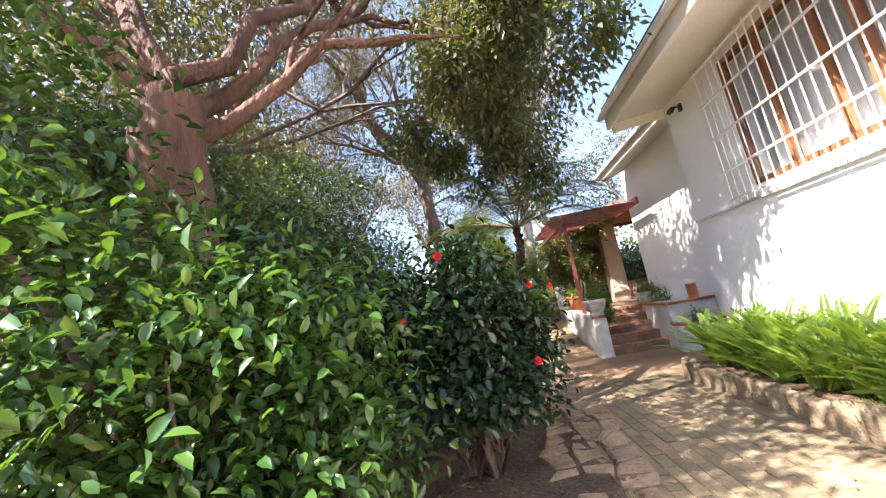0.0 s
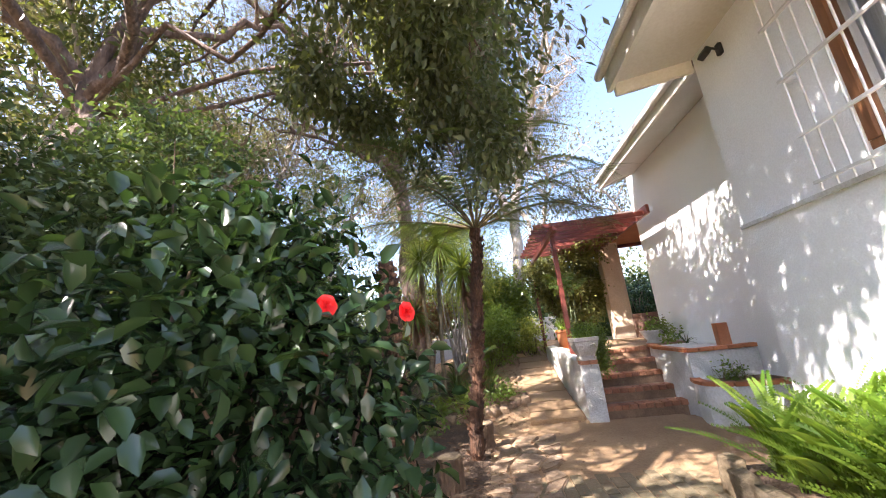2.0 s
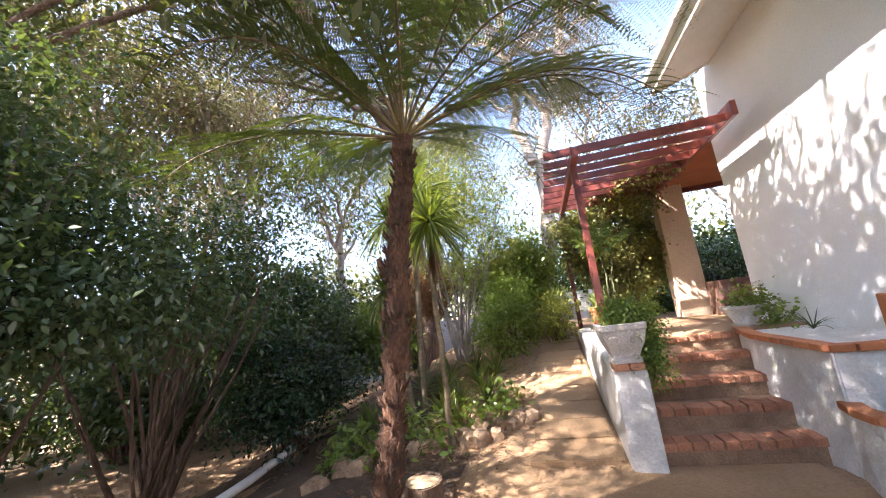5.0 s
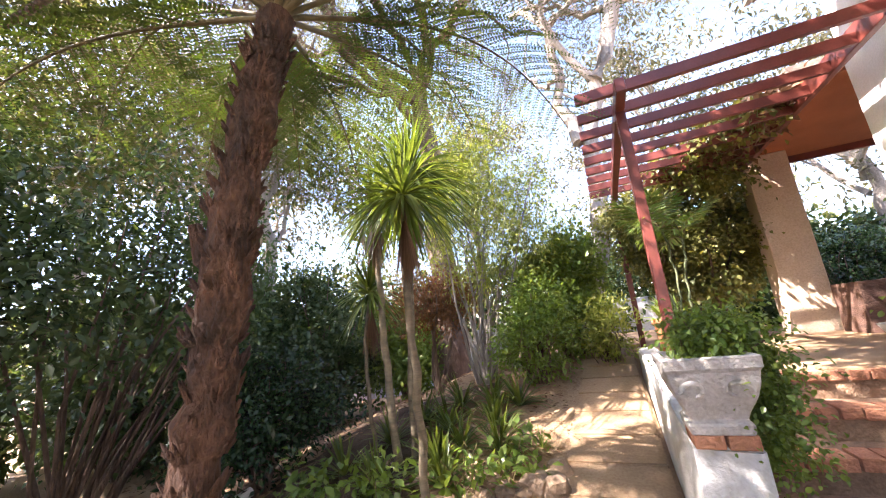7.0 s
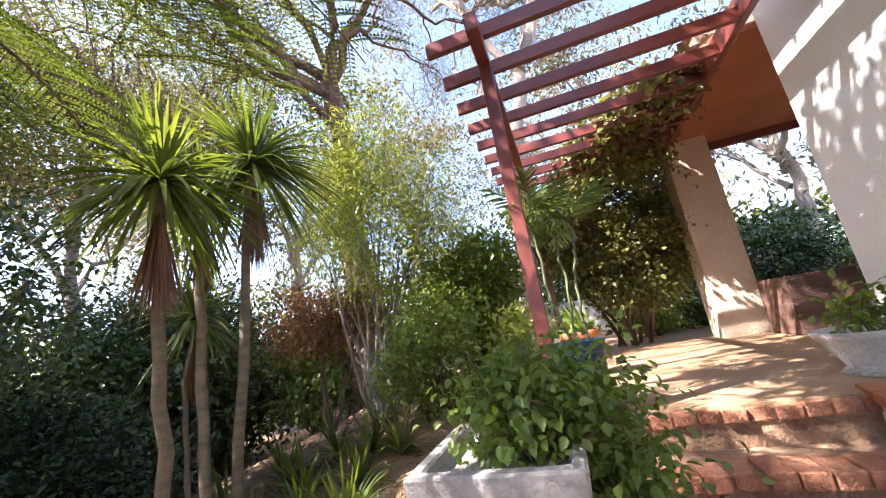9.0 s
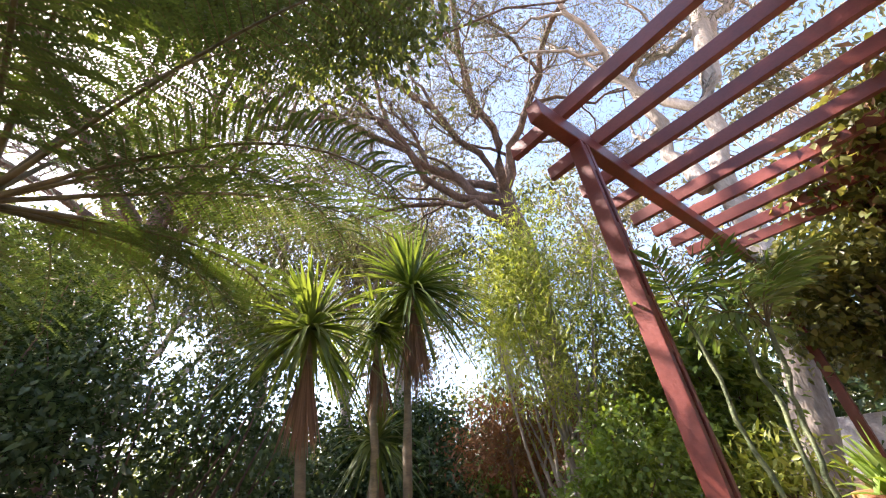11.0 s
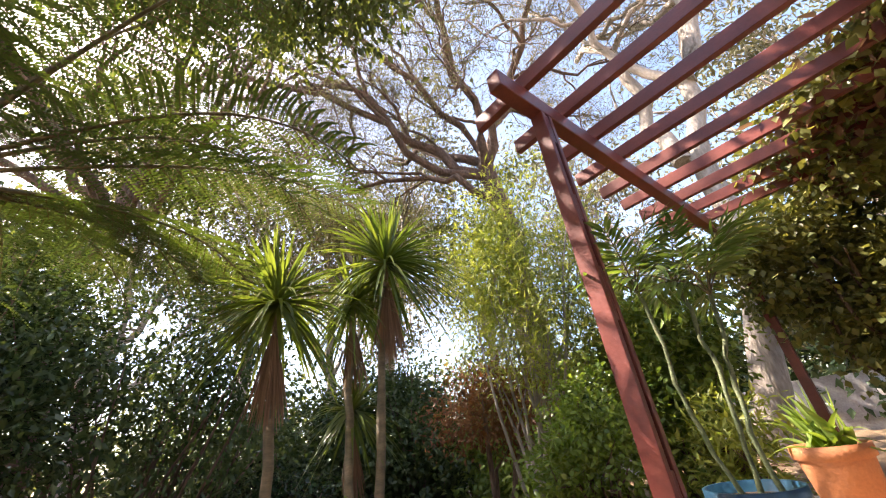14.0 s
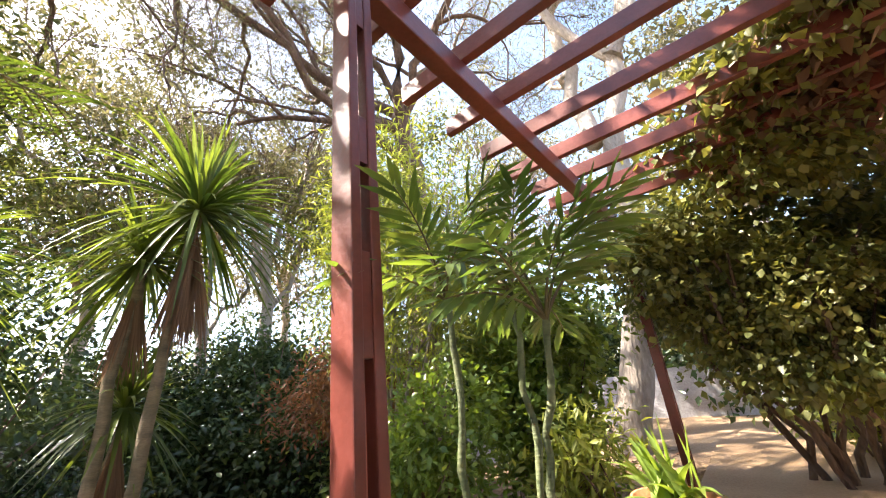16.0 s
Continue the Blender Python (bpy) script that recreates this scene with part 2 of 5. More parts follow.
def tube(s, p, r, sides=8, rough=0.0, rng=None):
    p, r = np.asarray(p, float), np.asarray(r, float)
    d, a, b = frames_along(p)
    th = np.linspace(0, 2 * np.pi, sides, endpoint=False)
    rr = np.repeat(r[:, None], sides, 1)
    if rough:
        rr = rr * (1 + rough * rng.normal(size=rr.shape))
    v = p[:, None] + (np.cos(th)[None, :, None] * a[:, None] + np.sin(th)[None, :, None] * b[:, None]) * rr[:, :, None]
    n = len(p)
    i, j = np.meshgrid(np.arange(n - 1), np.arange(sides), indexing="ij")
    k = (j + 1) % sides
    f = np.stack([i * sides + j, i * sides + k, (i + 1) * sides + k, (i + 1) * sides + j], -1).reshape(-1, 4)
    s.add(v.reshape(-1, 3), f)
    s.add(v[-1], [list(range(sides))])
    s.add(v[0], [list(range(sides))[::-1]])
    return s


def unit(v):
    return v / (np.linalg.norm(v, axis=-1, keepdims=True) + 1e-9)


def leaves(s, p, d, nrm, length, width, fine=False, fold=0.25, curl=0.2):
    """Adds folded leaves: base points, directions, upper sides, lengths, widths."""
    n = len(p)
    d = unit(d)
    side = unit(np.cross(d, nrm))
    up = np.cross(side, d)
    L, W = np.broadcast_to(length, n)[:, None], np.broadcast_to(width, n)[:, None] / 2
    if fine:
        def at(u, w, h):
            return p + d * L * u + side * W * w + up * (W * h * fold * 2 - L * curl * u * u)
        pts = [at(0, 0, 0), at(0.3, 0, 0), at(0.68, 0, 0), at(1, 0, 0), at(0.3, -0.9, 1), at(0.66, -0.85, 1), at(0.3, 0.9, 1), at(0.66, 0.85, 1)]
        v = np.stack(pts, 1).reshape(-1, 3)
        o = (np.arange(n) * 8)[:, None]
        tri = np.concatenate([o + np.array(q) for q in ([0, 1, 4], [2, 3, 5], [0, 6, 1], [2, 7, 3])])
        quad = np.concatenate([o + np.array(q) for q in ([1, 2, 5, 4], [1, 6, 7, 2])])
        k = s.n
        s.add(v, tri)
        s.f.append(quad + k)
    else:
        pts = [p, p + d * L * 0.45 - side * W + up * W * fold, p + d * L - up * L * curl * 0.5, p + d * L * 0.45 + side * W + up * W * fold]
        v = np.stack(pts, 1).reshape(-1, 3)
        o = (np.arange(n) * 4)[:, None]
        s.add(v, np.concatenate([o + np.array([0, 2, 1]), o + np.array([0, 3, 2])]))
    return s


def crown(s, rng, blobs, n, length, width, clump=0.22, droop=0.0, fine=False, shell=0.55, per=14, gap=0.35):
    """Leaves in clumps through a set of ellipsoids (x, y, z, rx, ry, rz): dense near the surface, with gaps."""
    blobs = np.asarray(blobs, float)
    vol = np.prod(blobs[:, 3:], axis=1) ** 0.75
    which = rng.choice(len(blobs), size=max(1, n // per), p=vol / vol.sum())
    u = unit(rng.normal(size=(len(which), 3)))
    rad = rng.uniform(shell ** 2, 1, len(which)) ** 0.5 * (1 + 0.12 * rng.normal(size=len(which)))
    c = blobs[which, :3] + u * rad[:, None] * blobs[which, 3:]
    keep = np.array([noise.noise(Vector(q * 1.7)) for q in c]) > -gap * 0.8
    c, u = c[keep], u[keep]
    k = len(c)
    p = np.repeat(c, per, 0) + rng.normal(size=(k * per, 3)) * clump * np.array([1, 1, 0.8]) * 0.5
    d = unit(np.repeat(u, per, 0) * 0.8 + rng.normal(size=(k * per, 3)) * 0.9 + np.array([0, 0, -droop]))
    nrm = unit(np.array([0, 0, 1.0]) + 0.5 * rng.normal(size=d.shape) + 0.35 * np.repeat(u, per, 0))
    L = length * rng.uniform(0.65, 1.2, len(p))
    leaves(s, p, d, nrm, L, width * L / length, fine)
    return c


def bend(a, b, n, sag, rng, wob=0.06):
    a, b = np.asarray(a, float), np.asarray(b, float)
    t = np.linspace(0, 1, n)[:, None]
    p = a + (b - a) * t + np.array([0, 0, 1.0]) * (sag * 4 * t * (1 - t))
    w = np.cumsum(rng.normal(size=(n, 3)) * wob, 0)
    w -= w[0] + (w[-1] - w[0]) * t
    return p + w


def branch(s, rng, a, b, r, depth, tips, spread=0.8, kids=3, sag=0.1, sides=7, shrink=0.62):
    """A limb from a to b with side limbs, into one mesh; the ends go into tips."""
    length = float(np.linalg.norm(np.subtract(b, a)))
    n = 9 if depth > 1 else 6
    p = bend(a, b, n, sag * length, rng, 0.035 * length)
    tube(s, p, np.linspace(r, r * 0.45, n), sides)
    if depth == 0:
        tips.append(p[-1])
        return
    way = unit(np.subtract(b, a))
    for k in range(kids):
        f = 0.35 + 0.65 * (k + rng.uniform(0.2, 0.9)) / kids
        i = min(n - 1, int(f * (n - 1)))
        d = unit(way * 0.8 + rng.normal(size=3) * spread * 0.7 + np.array([0, 0, 0.15]))
        branch(s, rng, p[i], p[i] + d * length * shrink * rng.uniform(0.7, 1.1), r * 0.45, depth - 1, tips, spread, kids, sag, max(4, sides - 2), shrink)
    tips.append(p[-1])


def smooth01(a, b, x):
    t = np.clip((x - a) / (b - a), 0, 1)
    return t * t * (3 - 2 * t)


def ground_z(x, y):
    """Height of the garden ground: level at the path, falling to the left, rising to the back."""
    rise = smooth01(8.0, 13.0, y) * 0.85 * smooth01(-5.0, 1.2, x)
    fall = -0.42 * smooth01(0.6, -4.0, x)
    return rise + fall + 0.03 * np.sin(x * 1.7 + y) * smooth01(0.9, 0.2, x)


def gz(x, y):
    return float(ground_z(np.array(float(x)), np.array(float(y))))


PZ = 0.89  # patio height

# ---- ground ----
gx = np.concatenate([[-1500, -300, -90, -40], np.arange(-20, 16.1, 0.25), [25, 60, 300, 1500]])
gy = np.concatenate([[-1500, -300, -60, -20], np.arange(-6, 24.1, 0.25), [40, 90, 300, 1500]])
GX, GY = np.meshgrid(gx, gy, indexing="ij")
rs = np.random.default_rng(5)
GZ = ground_z(GX, GY) + rs.normal(size=GX.shape) * 0.012
inside = (GX > 2.3) & (GX < 16) & (GY > 8.35) & (GY < 14.0)
GZ = np.where(inside, -0.05, GZ)
onpath = (GX > 0.4) & (GX < 3.7) & (GY < 8.4)
GZ = np.where(onpath, -0.03, GZ)
a, b = len(gx), len(gy)
ii, jj = np.meshgrid(np.arange(a - 1), np.arange(b - 1), indexing="ij")
gq = np.stack([ii * b + jj, (ii + 1) * b + jj, (ii + 1) * b + jj + 1, ii * b + jj + 1], -1).reshape(-1, 4)
ground = part("ground", Soup().add(np.stack([GX, GY, GZ], -1).reshape(-1, 3), gq), SAND, smooth=True)
tagged(ground, "sandy brown garden soil with dry leaf litter", "ground", kind="structure")

path = part("pavement", block((0.95, -5, -0.12), (3.6, 8.4, -0.012), 0.0), PATIO)
tagged(path, "worn brown brick garden path beside the house", "path", kind="structure")

sx, sy = np.meshgrid(np.arange(-2.6, 0.96, 0.2), np.arange(0.4, 11.7, 0.2), indexing="ij")
edge = 0.25 * np.sin(sy * 1.3) + 0.15 * np.sin(sy * 3.1)
m0, m1 = sx.shape
sv = np.stack([sx + np.where(sx < -2.3, edge, 0), sy + 0.2 * np.sin(sx * 2), ground_z(sx, sy) + 0.018 + 0.01 * np.sin(sx * 9 + sy * 7)], -1)
ii, jj = np.meshgrid(np.arange(m0 - 1), np.arange(m1 - 1), indexing="ij")
soil = part("soil_bed", Soup().add(sv.reshape(-1, 3), np.stack([ii * m1 + jj, (ii + 1) * m1 + jj, (ii + 1) * m1 + jj + 1, ii * m1 + jj + 1], -1).reshape(-1, 4)), LITTER, smooth=True)
tagged(soil, "dark damp leafy garden soil under the shrubs", "soil bed", kind="structure")

# ---- patio, steps and side walls ----
patio = part("floor", block((2.45, 9.78, 0.3), (12.0, 15.5, PZ), 0.01), PATIO)
tagged(patio, "sandy tan patio floor at the top of the steps", "patio floor", kind="structure")

STEP_Y = [8.36 + 0.347 * k for k in range(5)]
STEP_R = [3.86, 3.88, 3.92, 3.95, 4.0]
steps = thing("stairs", "red brick garden steps with worn nosings", "stairs", kind="structure")
for k in range(5):
    y1 = STEP_Y[k + 1] if k < 4 else 9.79
    part("step", block((2.5, STEP_Y[k] + 0.025, -0.05), (STEP_R[k], y1 + 0.02, 0.176 * (k + 1) - 0.012 * (k < 5) - 0.006), 0.004), TREAD, steps, "sandy worn step tread")
SETTLE = random.Random(3)
brick_me = part("tmp", block((0, 0, 0), (0.104, 0.2, 0.07), 0.008), BRICK)
brick_mesh = brick_me.data
bpy.data.objects.remove(brick_me)
for k in range(5):
    x = 2.54
    while x < STEP_R[k] - 0.03:
        w = 0.104 + SETTLE.uniform(-0.004, 0.006)
        o = part("brick", brick_mesh, None, steps)
        o.matrix_world = pose(x, STEP_Y[k] + SETTLE.uniform(-0.012, 0.01), 0.176 * (k + 1) - 0.07 + SETTLE.uniform(-0.006, 0.004), SETTLE.uniform(-2, 2), SETTLE.uniform(-2, 2), SETTLE.uniform(-2.5, 2.5))
        x += w + 0.012


def prism(outline, z0, z1, lean=None):
    """A solid from a plan outline; z0 and z1 may differ per corner."""
    bm = bmesh.new()
    tops = z1 if isinstance(z1, (list, tuple)) else [z1] * len(outline)
    feet = z0 if isinstance(z0, (list, tuple)) else [z0] * len(outline)
    lo = [bm.verts.new((x, y, z)) for (x, y), z in zip(outline, feet)]
    hi = [bm.verts.new((x, y, z)) for (x, y), z in zip(outline, tops)]
    n = len(outline)
    bm.faces.new(lo[::-1])
    bm.faces.new(hi)
    for i in range(n):
        bm.faces.new((lo[i], lo[(i + 1) % n], hi[(i + 1) % n], hi[i]))
    bmesh.ops.recalc_face_normals(bm, faces=bm.faces)
    bmesh.ops.bevel(bm, geom=list(bm.edges), offset=0.012, segments=2, affect="EDGES")
    return bm


lw = thing("wall_planter", "low white plastered wall beside the steps", "low wall", kind="structure")
part("wall_body", prism([(2.27, 8.3), (2.53, 8.25), (2.56, 9.8), (2.5, 11.9), (2.3, 11.9), (2.28, 9.6)], -0.1, [0.8, 0.8, 0.92, 0.95, 0.95, 0.92]), PLASTER_OLD, lw)
for x, y in ((2.275, 8.25), (2.4, 8.24)):
    o = part("brick", part("tmpb", block((0, 0, 0), (0.118, 0.22, 0.06), 0.008), BRICK).data, None, lw)
    bpy.data.objects.remove(bpy.data.objects["tmpb"])
    o.matrix_world = pose(x, y, 0.8)
rw = thing("wall_steps", "white plastered wall stepping down beside brick stairs", "low wall", kind="structure")
part("wall_body", prism([(3.92, 9.95), (3.72, 9.1), (3.68, 8.0), (3.8, 7.96), (4.57, 7.94), (4.57, 9.95)], -0.1, 0.86), PLASTER_OLD, rw)
TIER = [(3.8, 8.2), (3.68, 8.05), (3.62, 7.85), (3.62, 7.65), (3.7, 7.52), (3.85, 7.42), (4.1, 7.34), (4.57, 7.28)]
part("wall_step", prism(TIER + [(4.57, 7.93), (3.8, 7.94)], -0.1, 0.47), PLASTER_OLD, rw)
part("bed_soil", prism([(3.86, 7.9), (3.75, 7.75), (3.85, 7.56), (4.2, 7.46), (4.55, 7.42), (4.55, 7.92)], 0.4, 0.5), LITTER, rw, "dark soil in the lower bed")


def capping(line, z, wall):
    """Bricks laid end to end along the wall's top edge."""
    for p, q in zip(line, line[1:]):
        A, B = Vector((*p, z)), Vector((*q, z))
        n = max(1, round((B - A).length / 0.2))
        an = math.atan2((B - A).y, (B - A).x)
        for i in range(n):
            ln = (B - A).length / n
            o = part("capping_brick", block((-ln / 2 + 0.004, -0.03, -0.002), (ln / 2 - 0.004, 0.09, 0.05), 0.008), TERRA, wall)
            o.matrix_world = pose(*A.lerp(B, (i + 0.5) / n), SETTLE.uniform(-1.5, 1.5), 0, math.degrees(an) + SETTLE.uniform(-2, 2))


capping([(3.91, 9.9), (3.71, 9.1), (3.67, 8.0), (3.8, 7.95), (4.55, 7.93)], 0.86, rw)
capping(TIER[1:], 0.47, rw)
cb = part("brick_pier", block((4.3, 8.28, 0.858), (4.46, 8.4, 1.2), 0.012), TERRA)
tagged(cb, "upright orange brick pier on the capped wall", "brick pier")

# ---- house ----
WN, WF = 3.63, 4.58
near = thing("wall_house_near", "white plastered house wall with dappled shade", "house wall", kind="structure")
WY0, WY1, WZ0, WZ1 = 0.9, 4.83, 2.32, 4.02
for lo, hi in (((WN, -8, -0.2), (WN + 0.25, WY0, 4.3)), ((WN, WY1, -0.2), (WN + 0.25, 6.15, 4.3)), ((WN, WY0, -0.2), (WN + 0.25, WY1, WZ0)), ((WN, WY0, WZ1), (WN + 0.25, WY1, 4.3)), ((WN + 0.25, 5.9, -0.2), (WF + 0.2, 6.15, 4.3)), ((WN + 0.25, -8, -0.2), (12, -7.75, 4.3))):
    part("wall_body", block(lo, hi), PLASTER, near)
part("wall_ledge", block((WN - 0.035, -8, 2.15), (WN - 0.002, 6.15, 2.19), 0.006), PLASTER_OLD, near, "thin plaster ledge under the window")
farw = thing("wall_house_far", "white plastered set-back house wall in dappled shade", "house wall", kind="structure")
bm = bmesh.new()
box(bm, (WF, 6.16, -0.2), (WF + 0.25, 10.73, 4.55))
box(bm, (WF + 0.26, 10.5, -0.2), (12, 10.73, 4.55))
part("wall_body", bm, PLASTER, farw)
inner = part("wall_inside", block((5.6, -7.7, -0.2), (5.75, 5.85, 4.3)), CURTAIN)
tagged(inner, "pale inside wall seen through window", "wall", kind="structure")
ev = thing("roof_near", "cream painted boxed eave with gutter board", "eave", kind="structure")
part("soffit", prism([(2.86, -8), (WN + 0.2, -8), (WN + 0.2, 6.12), (2.86, 6.42)], 4.16, 4.2), CREAM, ev)
part("fascia", block((2.78, -8, 4.1), (2.84, 6.45, 4.36), 0.008), CREAM, ev)
part("gutter", block((2.68, -8, 4.3), (2.775, 6.5, 4.4), 0.03), PLASTER_OLD, ev)
part("box_end", prism([(2.845, 6.36), (WN, 6.16), (WN, 6.2), (2.845, 6.42)], 4.0, [4.35, 5.0, 5.0, 4.35]), CREAM, ev)
part("roof_slope", prism([(2.7, -8), (9, -8), (9, 6.3), (2.7, 6.3)], 4.41, [4.45, 6.5, 6.5, 4.45]), ROOF, ev)
ev2 = thing("roof_far", "cream painted eave over the set-back wall", "eave", kind="structure")
part("soffit", prism([(3.84, 6.46), (WF - 0.002, 6.2), (WF - 0.002, 10.2), (3.84, 10.2)], [4.24, 4.48, 4.48, 4.24], [4.28, 4.52, 4.52, 4.28]), CREAM, ev2)
part("fascia", block((3.78, 6.5, 4.2), (3.835, 10.24, 4.4), 0.008), CREAM, ev2)
part("gutter", block((3.69, 6.5, 4.34), (3.775, 10.26, 4.43), 0.025), PLASTER_OLD, ev2)
part("roof_slope", prism([(3.74, 6.5), (9, 6.5), (9, 10.3), (3.74, 10.3)], [4.43, 6.0, 6.0, 4.43], [4.47, 6.1, 6.1, 4.47]), ROOF, ev2)
part("box_end", prism([(3.84, 10.2), (WF, 10.2), (WF, 10.24), (3.84, 10.24)], [4.2, 4.46, 4.46, 4.2], [4.42, 4.68, 4.68, 4.42]), CREAM, ev2)
part("porch_roof", block((4.28, 11.02, 3.64), (12, 13.4, 3.85), 0.01), ROOF, ev2)

win = thing("window_1", "varnished wooden window behind white security bars", "window", kind="structure")
bm = bmesh.new()
box(bm, (WN + 0.02, WY0, WZ0), (WN + 0.12, WY1, WZ0 + 0.07), 0.006)
box(bm, (WN + 0.02, WY0, WZ1 - 0.07), (WN + 0.12, WY1, WZ1), 0.006)
part("window_frame", bm, VARNISH, win, "varnished brown frame rails")
for y in (WY1 - 0.07, 4.2, 3.55, 3.2, 2.55, 1.9, 1.3):
    part("mullion", block((WN + 0.015, y, WZ0 + 0.072), (WN + 0.115, y + 0.07, WZ1 - 0.072), 0.006), VARNISH, win)
for y0, y1 in ((4.27, 4.76), (3.62, 4.2), (3.27, 3.55), (2.62, 3.2), (1.97, 2.55), (1.37, 1.9)):
    o = part("pane", block((WN + 0.06, y0, WZ0 + 0.07), (WN + 0.066, y1, WZ1 - 0.07)), GLASS, win)
    o.visible_shadow = False
# pale curtain added behind the panes; its whiteness imitates sky reflected in the glass
cv = Soup()
cy = np.linspace(WY0 - 0.1, WY1 + 0.1, 180)
cx = WN + 0.32 + 0.035 * np.sin(cy * 21) + 0.015 * np.sin(cy * 9)
cv.add(np.concatenate([np.stack([cx, cy, np.full(180, 2.1)], -1), np.stack([cx, cy, np.full(180, 4.15)], -1)]), np.stack([np.arange(179), np.arange(1, 180), np.arange(181, 360), np.arange(180, 359)], -1))
ct = part("curtain", cv, CURTAIN, smooth=True)
tagged(ct, "pale curtain behind the window standing in for glass reflections", "curtain")
bars = thing("window_bars", "white painted steel burglar bars over window", "window bars")
for z in (2.24, 2.62, 3.1, 3.58, 4.05):
    part("rail", block((WN - 0.14, 0.7, z - 0.012), (WN - 0.115, 5.13, z + 0.012), 0.003), BARS, bars)
bar_mesh = part("bar", tube(Soup(), [(0, 0, 0), (0, 0, 0.6), (0, 0, 1.95)], [0.0085] * 3, 6), BARS, bars, smooth=True)
bar_mesh.matrix_world = pose(WN - 0.105, 5.11, 2.17)
for k in range(1, 36):
    o = part("bar", bar_mesh.data, None, bars)
    o.matrix_world = pose(WN - 0.105, 5.11 - 0.125 * k, 2.17)
for y in (5.1, 3.6, 2.1, 0.75):
    part("bracket", block((WN - 0.115, y - 0.02, 3.08), (WN, y + 0.02, 3.12), 0.003), BARS, bars)

lamp = thing("wall_lamp", "black iron outdoor floodlight under the eave", "wall lamp", (WN - 0.01, 5.72, 3.92))
part("bracket", block((-0.03, -0.03, -0.06), (0.01, 0.03, 0.06), 0.008), IRON, lamp)
part("arm", tube(Soup(), [(-0.02, 0, 0), (-0.09, 0, 0.03), (-0.13, 0, 0.0)], [0.012] * 3, 8), IRON, lamp, smooth=True)
o = part("head", block((-0.035, -0.065, -0.04), (0.03, 0.065, 0.03), 0.012), IRON, lamp)
o.matrix_local = pose(-0.15, 0, -0.02, 0, 30, 0)

# ---- pergola and porch ----
perg = thing("pergola", "red painted timber pergola with slatted top", "pergola")
part("fascia_beam", block((4.2, 9.3, 3.28), (4.26, 13.3, 3.46), 0.008), RED, perg)
part("cross_beam", block((2.41, 9.22, 3.16), (2.49, 14.2, 3.28), 0.008), RED, perg)
for k in range(9):
    o = part("rafter", block((2.1, -0.023, 0.0), (4.2, 0.023, 0.1), 0.005), RED, perg)
    o.location = (0, 9.47 + 0.375 * k, 3.285)


def post(x, y):
    """Timber post of two boards with spacer blocks between, open on its sides."""
    p = part("post", block((-0.04, -0.046, PZ - 0.1), (0.04, -0.014, 3.16), 0.005), RED, perg)
    p.location = (x, y, 0)
    part("side_board", block((-0.04, 0.014, PZ - 0.1), (0.04, 0.046, 3.16), 0.005), RED, p)
    for z0, z1 in ((PZ - 0.1, 1.1), (1.28, 1.4), (1.95, 2.2), (2.45, 2.6), (2.95, 3.15)):
        part("spacer", block((-0.03, -0.0135, z0), (0.036, 0.0135, z1), 0.002), RED, p)
    return p


pst = post(2.45, 9.6)
post(2.45, 13.0)
porch = part("ceiling", block((4.262, 10.735, 3.5), (12, 13.25, 3.56)), REDC)
tagged(porch, "rust red painted porch ceiling boards", "ceiling", kind="structure")
pf = part("trim", block((4.27, 13.26, 3.4), (12, 13.32, 3.62), 0.006), RED)
tagged(pf, "dark red porch edge board", "trim", kind="structure")
col = part("column", block((4.32, 12.85, 0.7), (4.84, 13.24, 3.5), 0.02), STONE_COL)
tagged(col, "sandy plastered porch column with sun patches", "column", kind="structure")

# ---- trees, shrubs ----


def shrub(name, label, category, at, blobs, n, length, width, mat, stem_mat, seed, stems=5, fine=False, droop=0.2, clump=0.22, per=12, gap=0.35, shell=0.55, stem_r=0.022, group=""):
    rng = np.random.default_rng(seed)
    t = thing(name, label, category, at, group=group)
    s = Soup()
    c = crown(s, rng, blobs, n, length, width, clump, droop, fine, shell, per, gap)
    st = Soup()
    for k in range(stems):
        a = rng.uniform(0, 6.28)
        base = np.array([0.12 * math.cos(a), 0.12 * math.sin(a), -0.05])
        for q in c[rng.integers(len(c), size=5)]:
            mid = base + (q - base) * 0.45 + np.array([0, 0, 0.15]) + rng.normal(size=3) * 0.08
            p = np.array([base, base * 0.6 + mid * 0.4 + rng.normal(size=3) * 0.04, mid, mid * 0.45 + q * 0.55 + rng.normal(size=3) * 0.05, q])
            tube(st, p, np.array([1, 0.8, 0.6, 0.4, 0.15]) * stem_r, 6)
    part("stem", st, stem_mat, t, smooth=True)
    part("crown", s, mat, t)
    return t


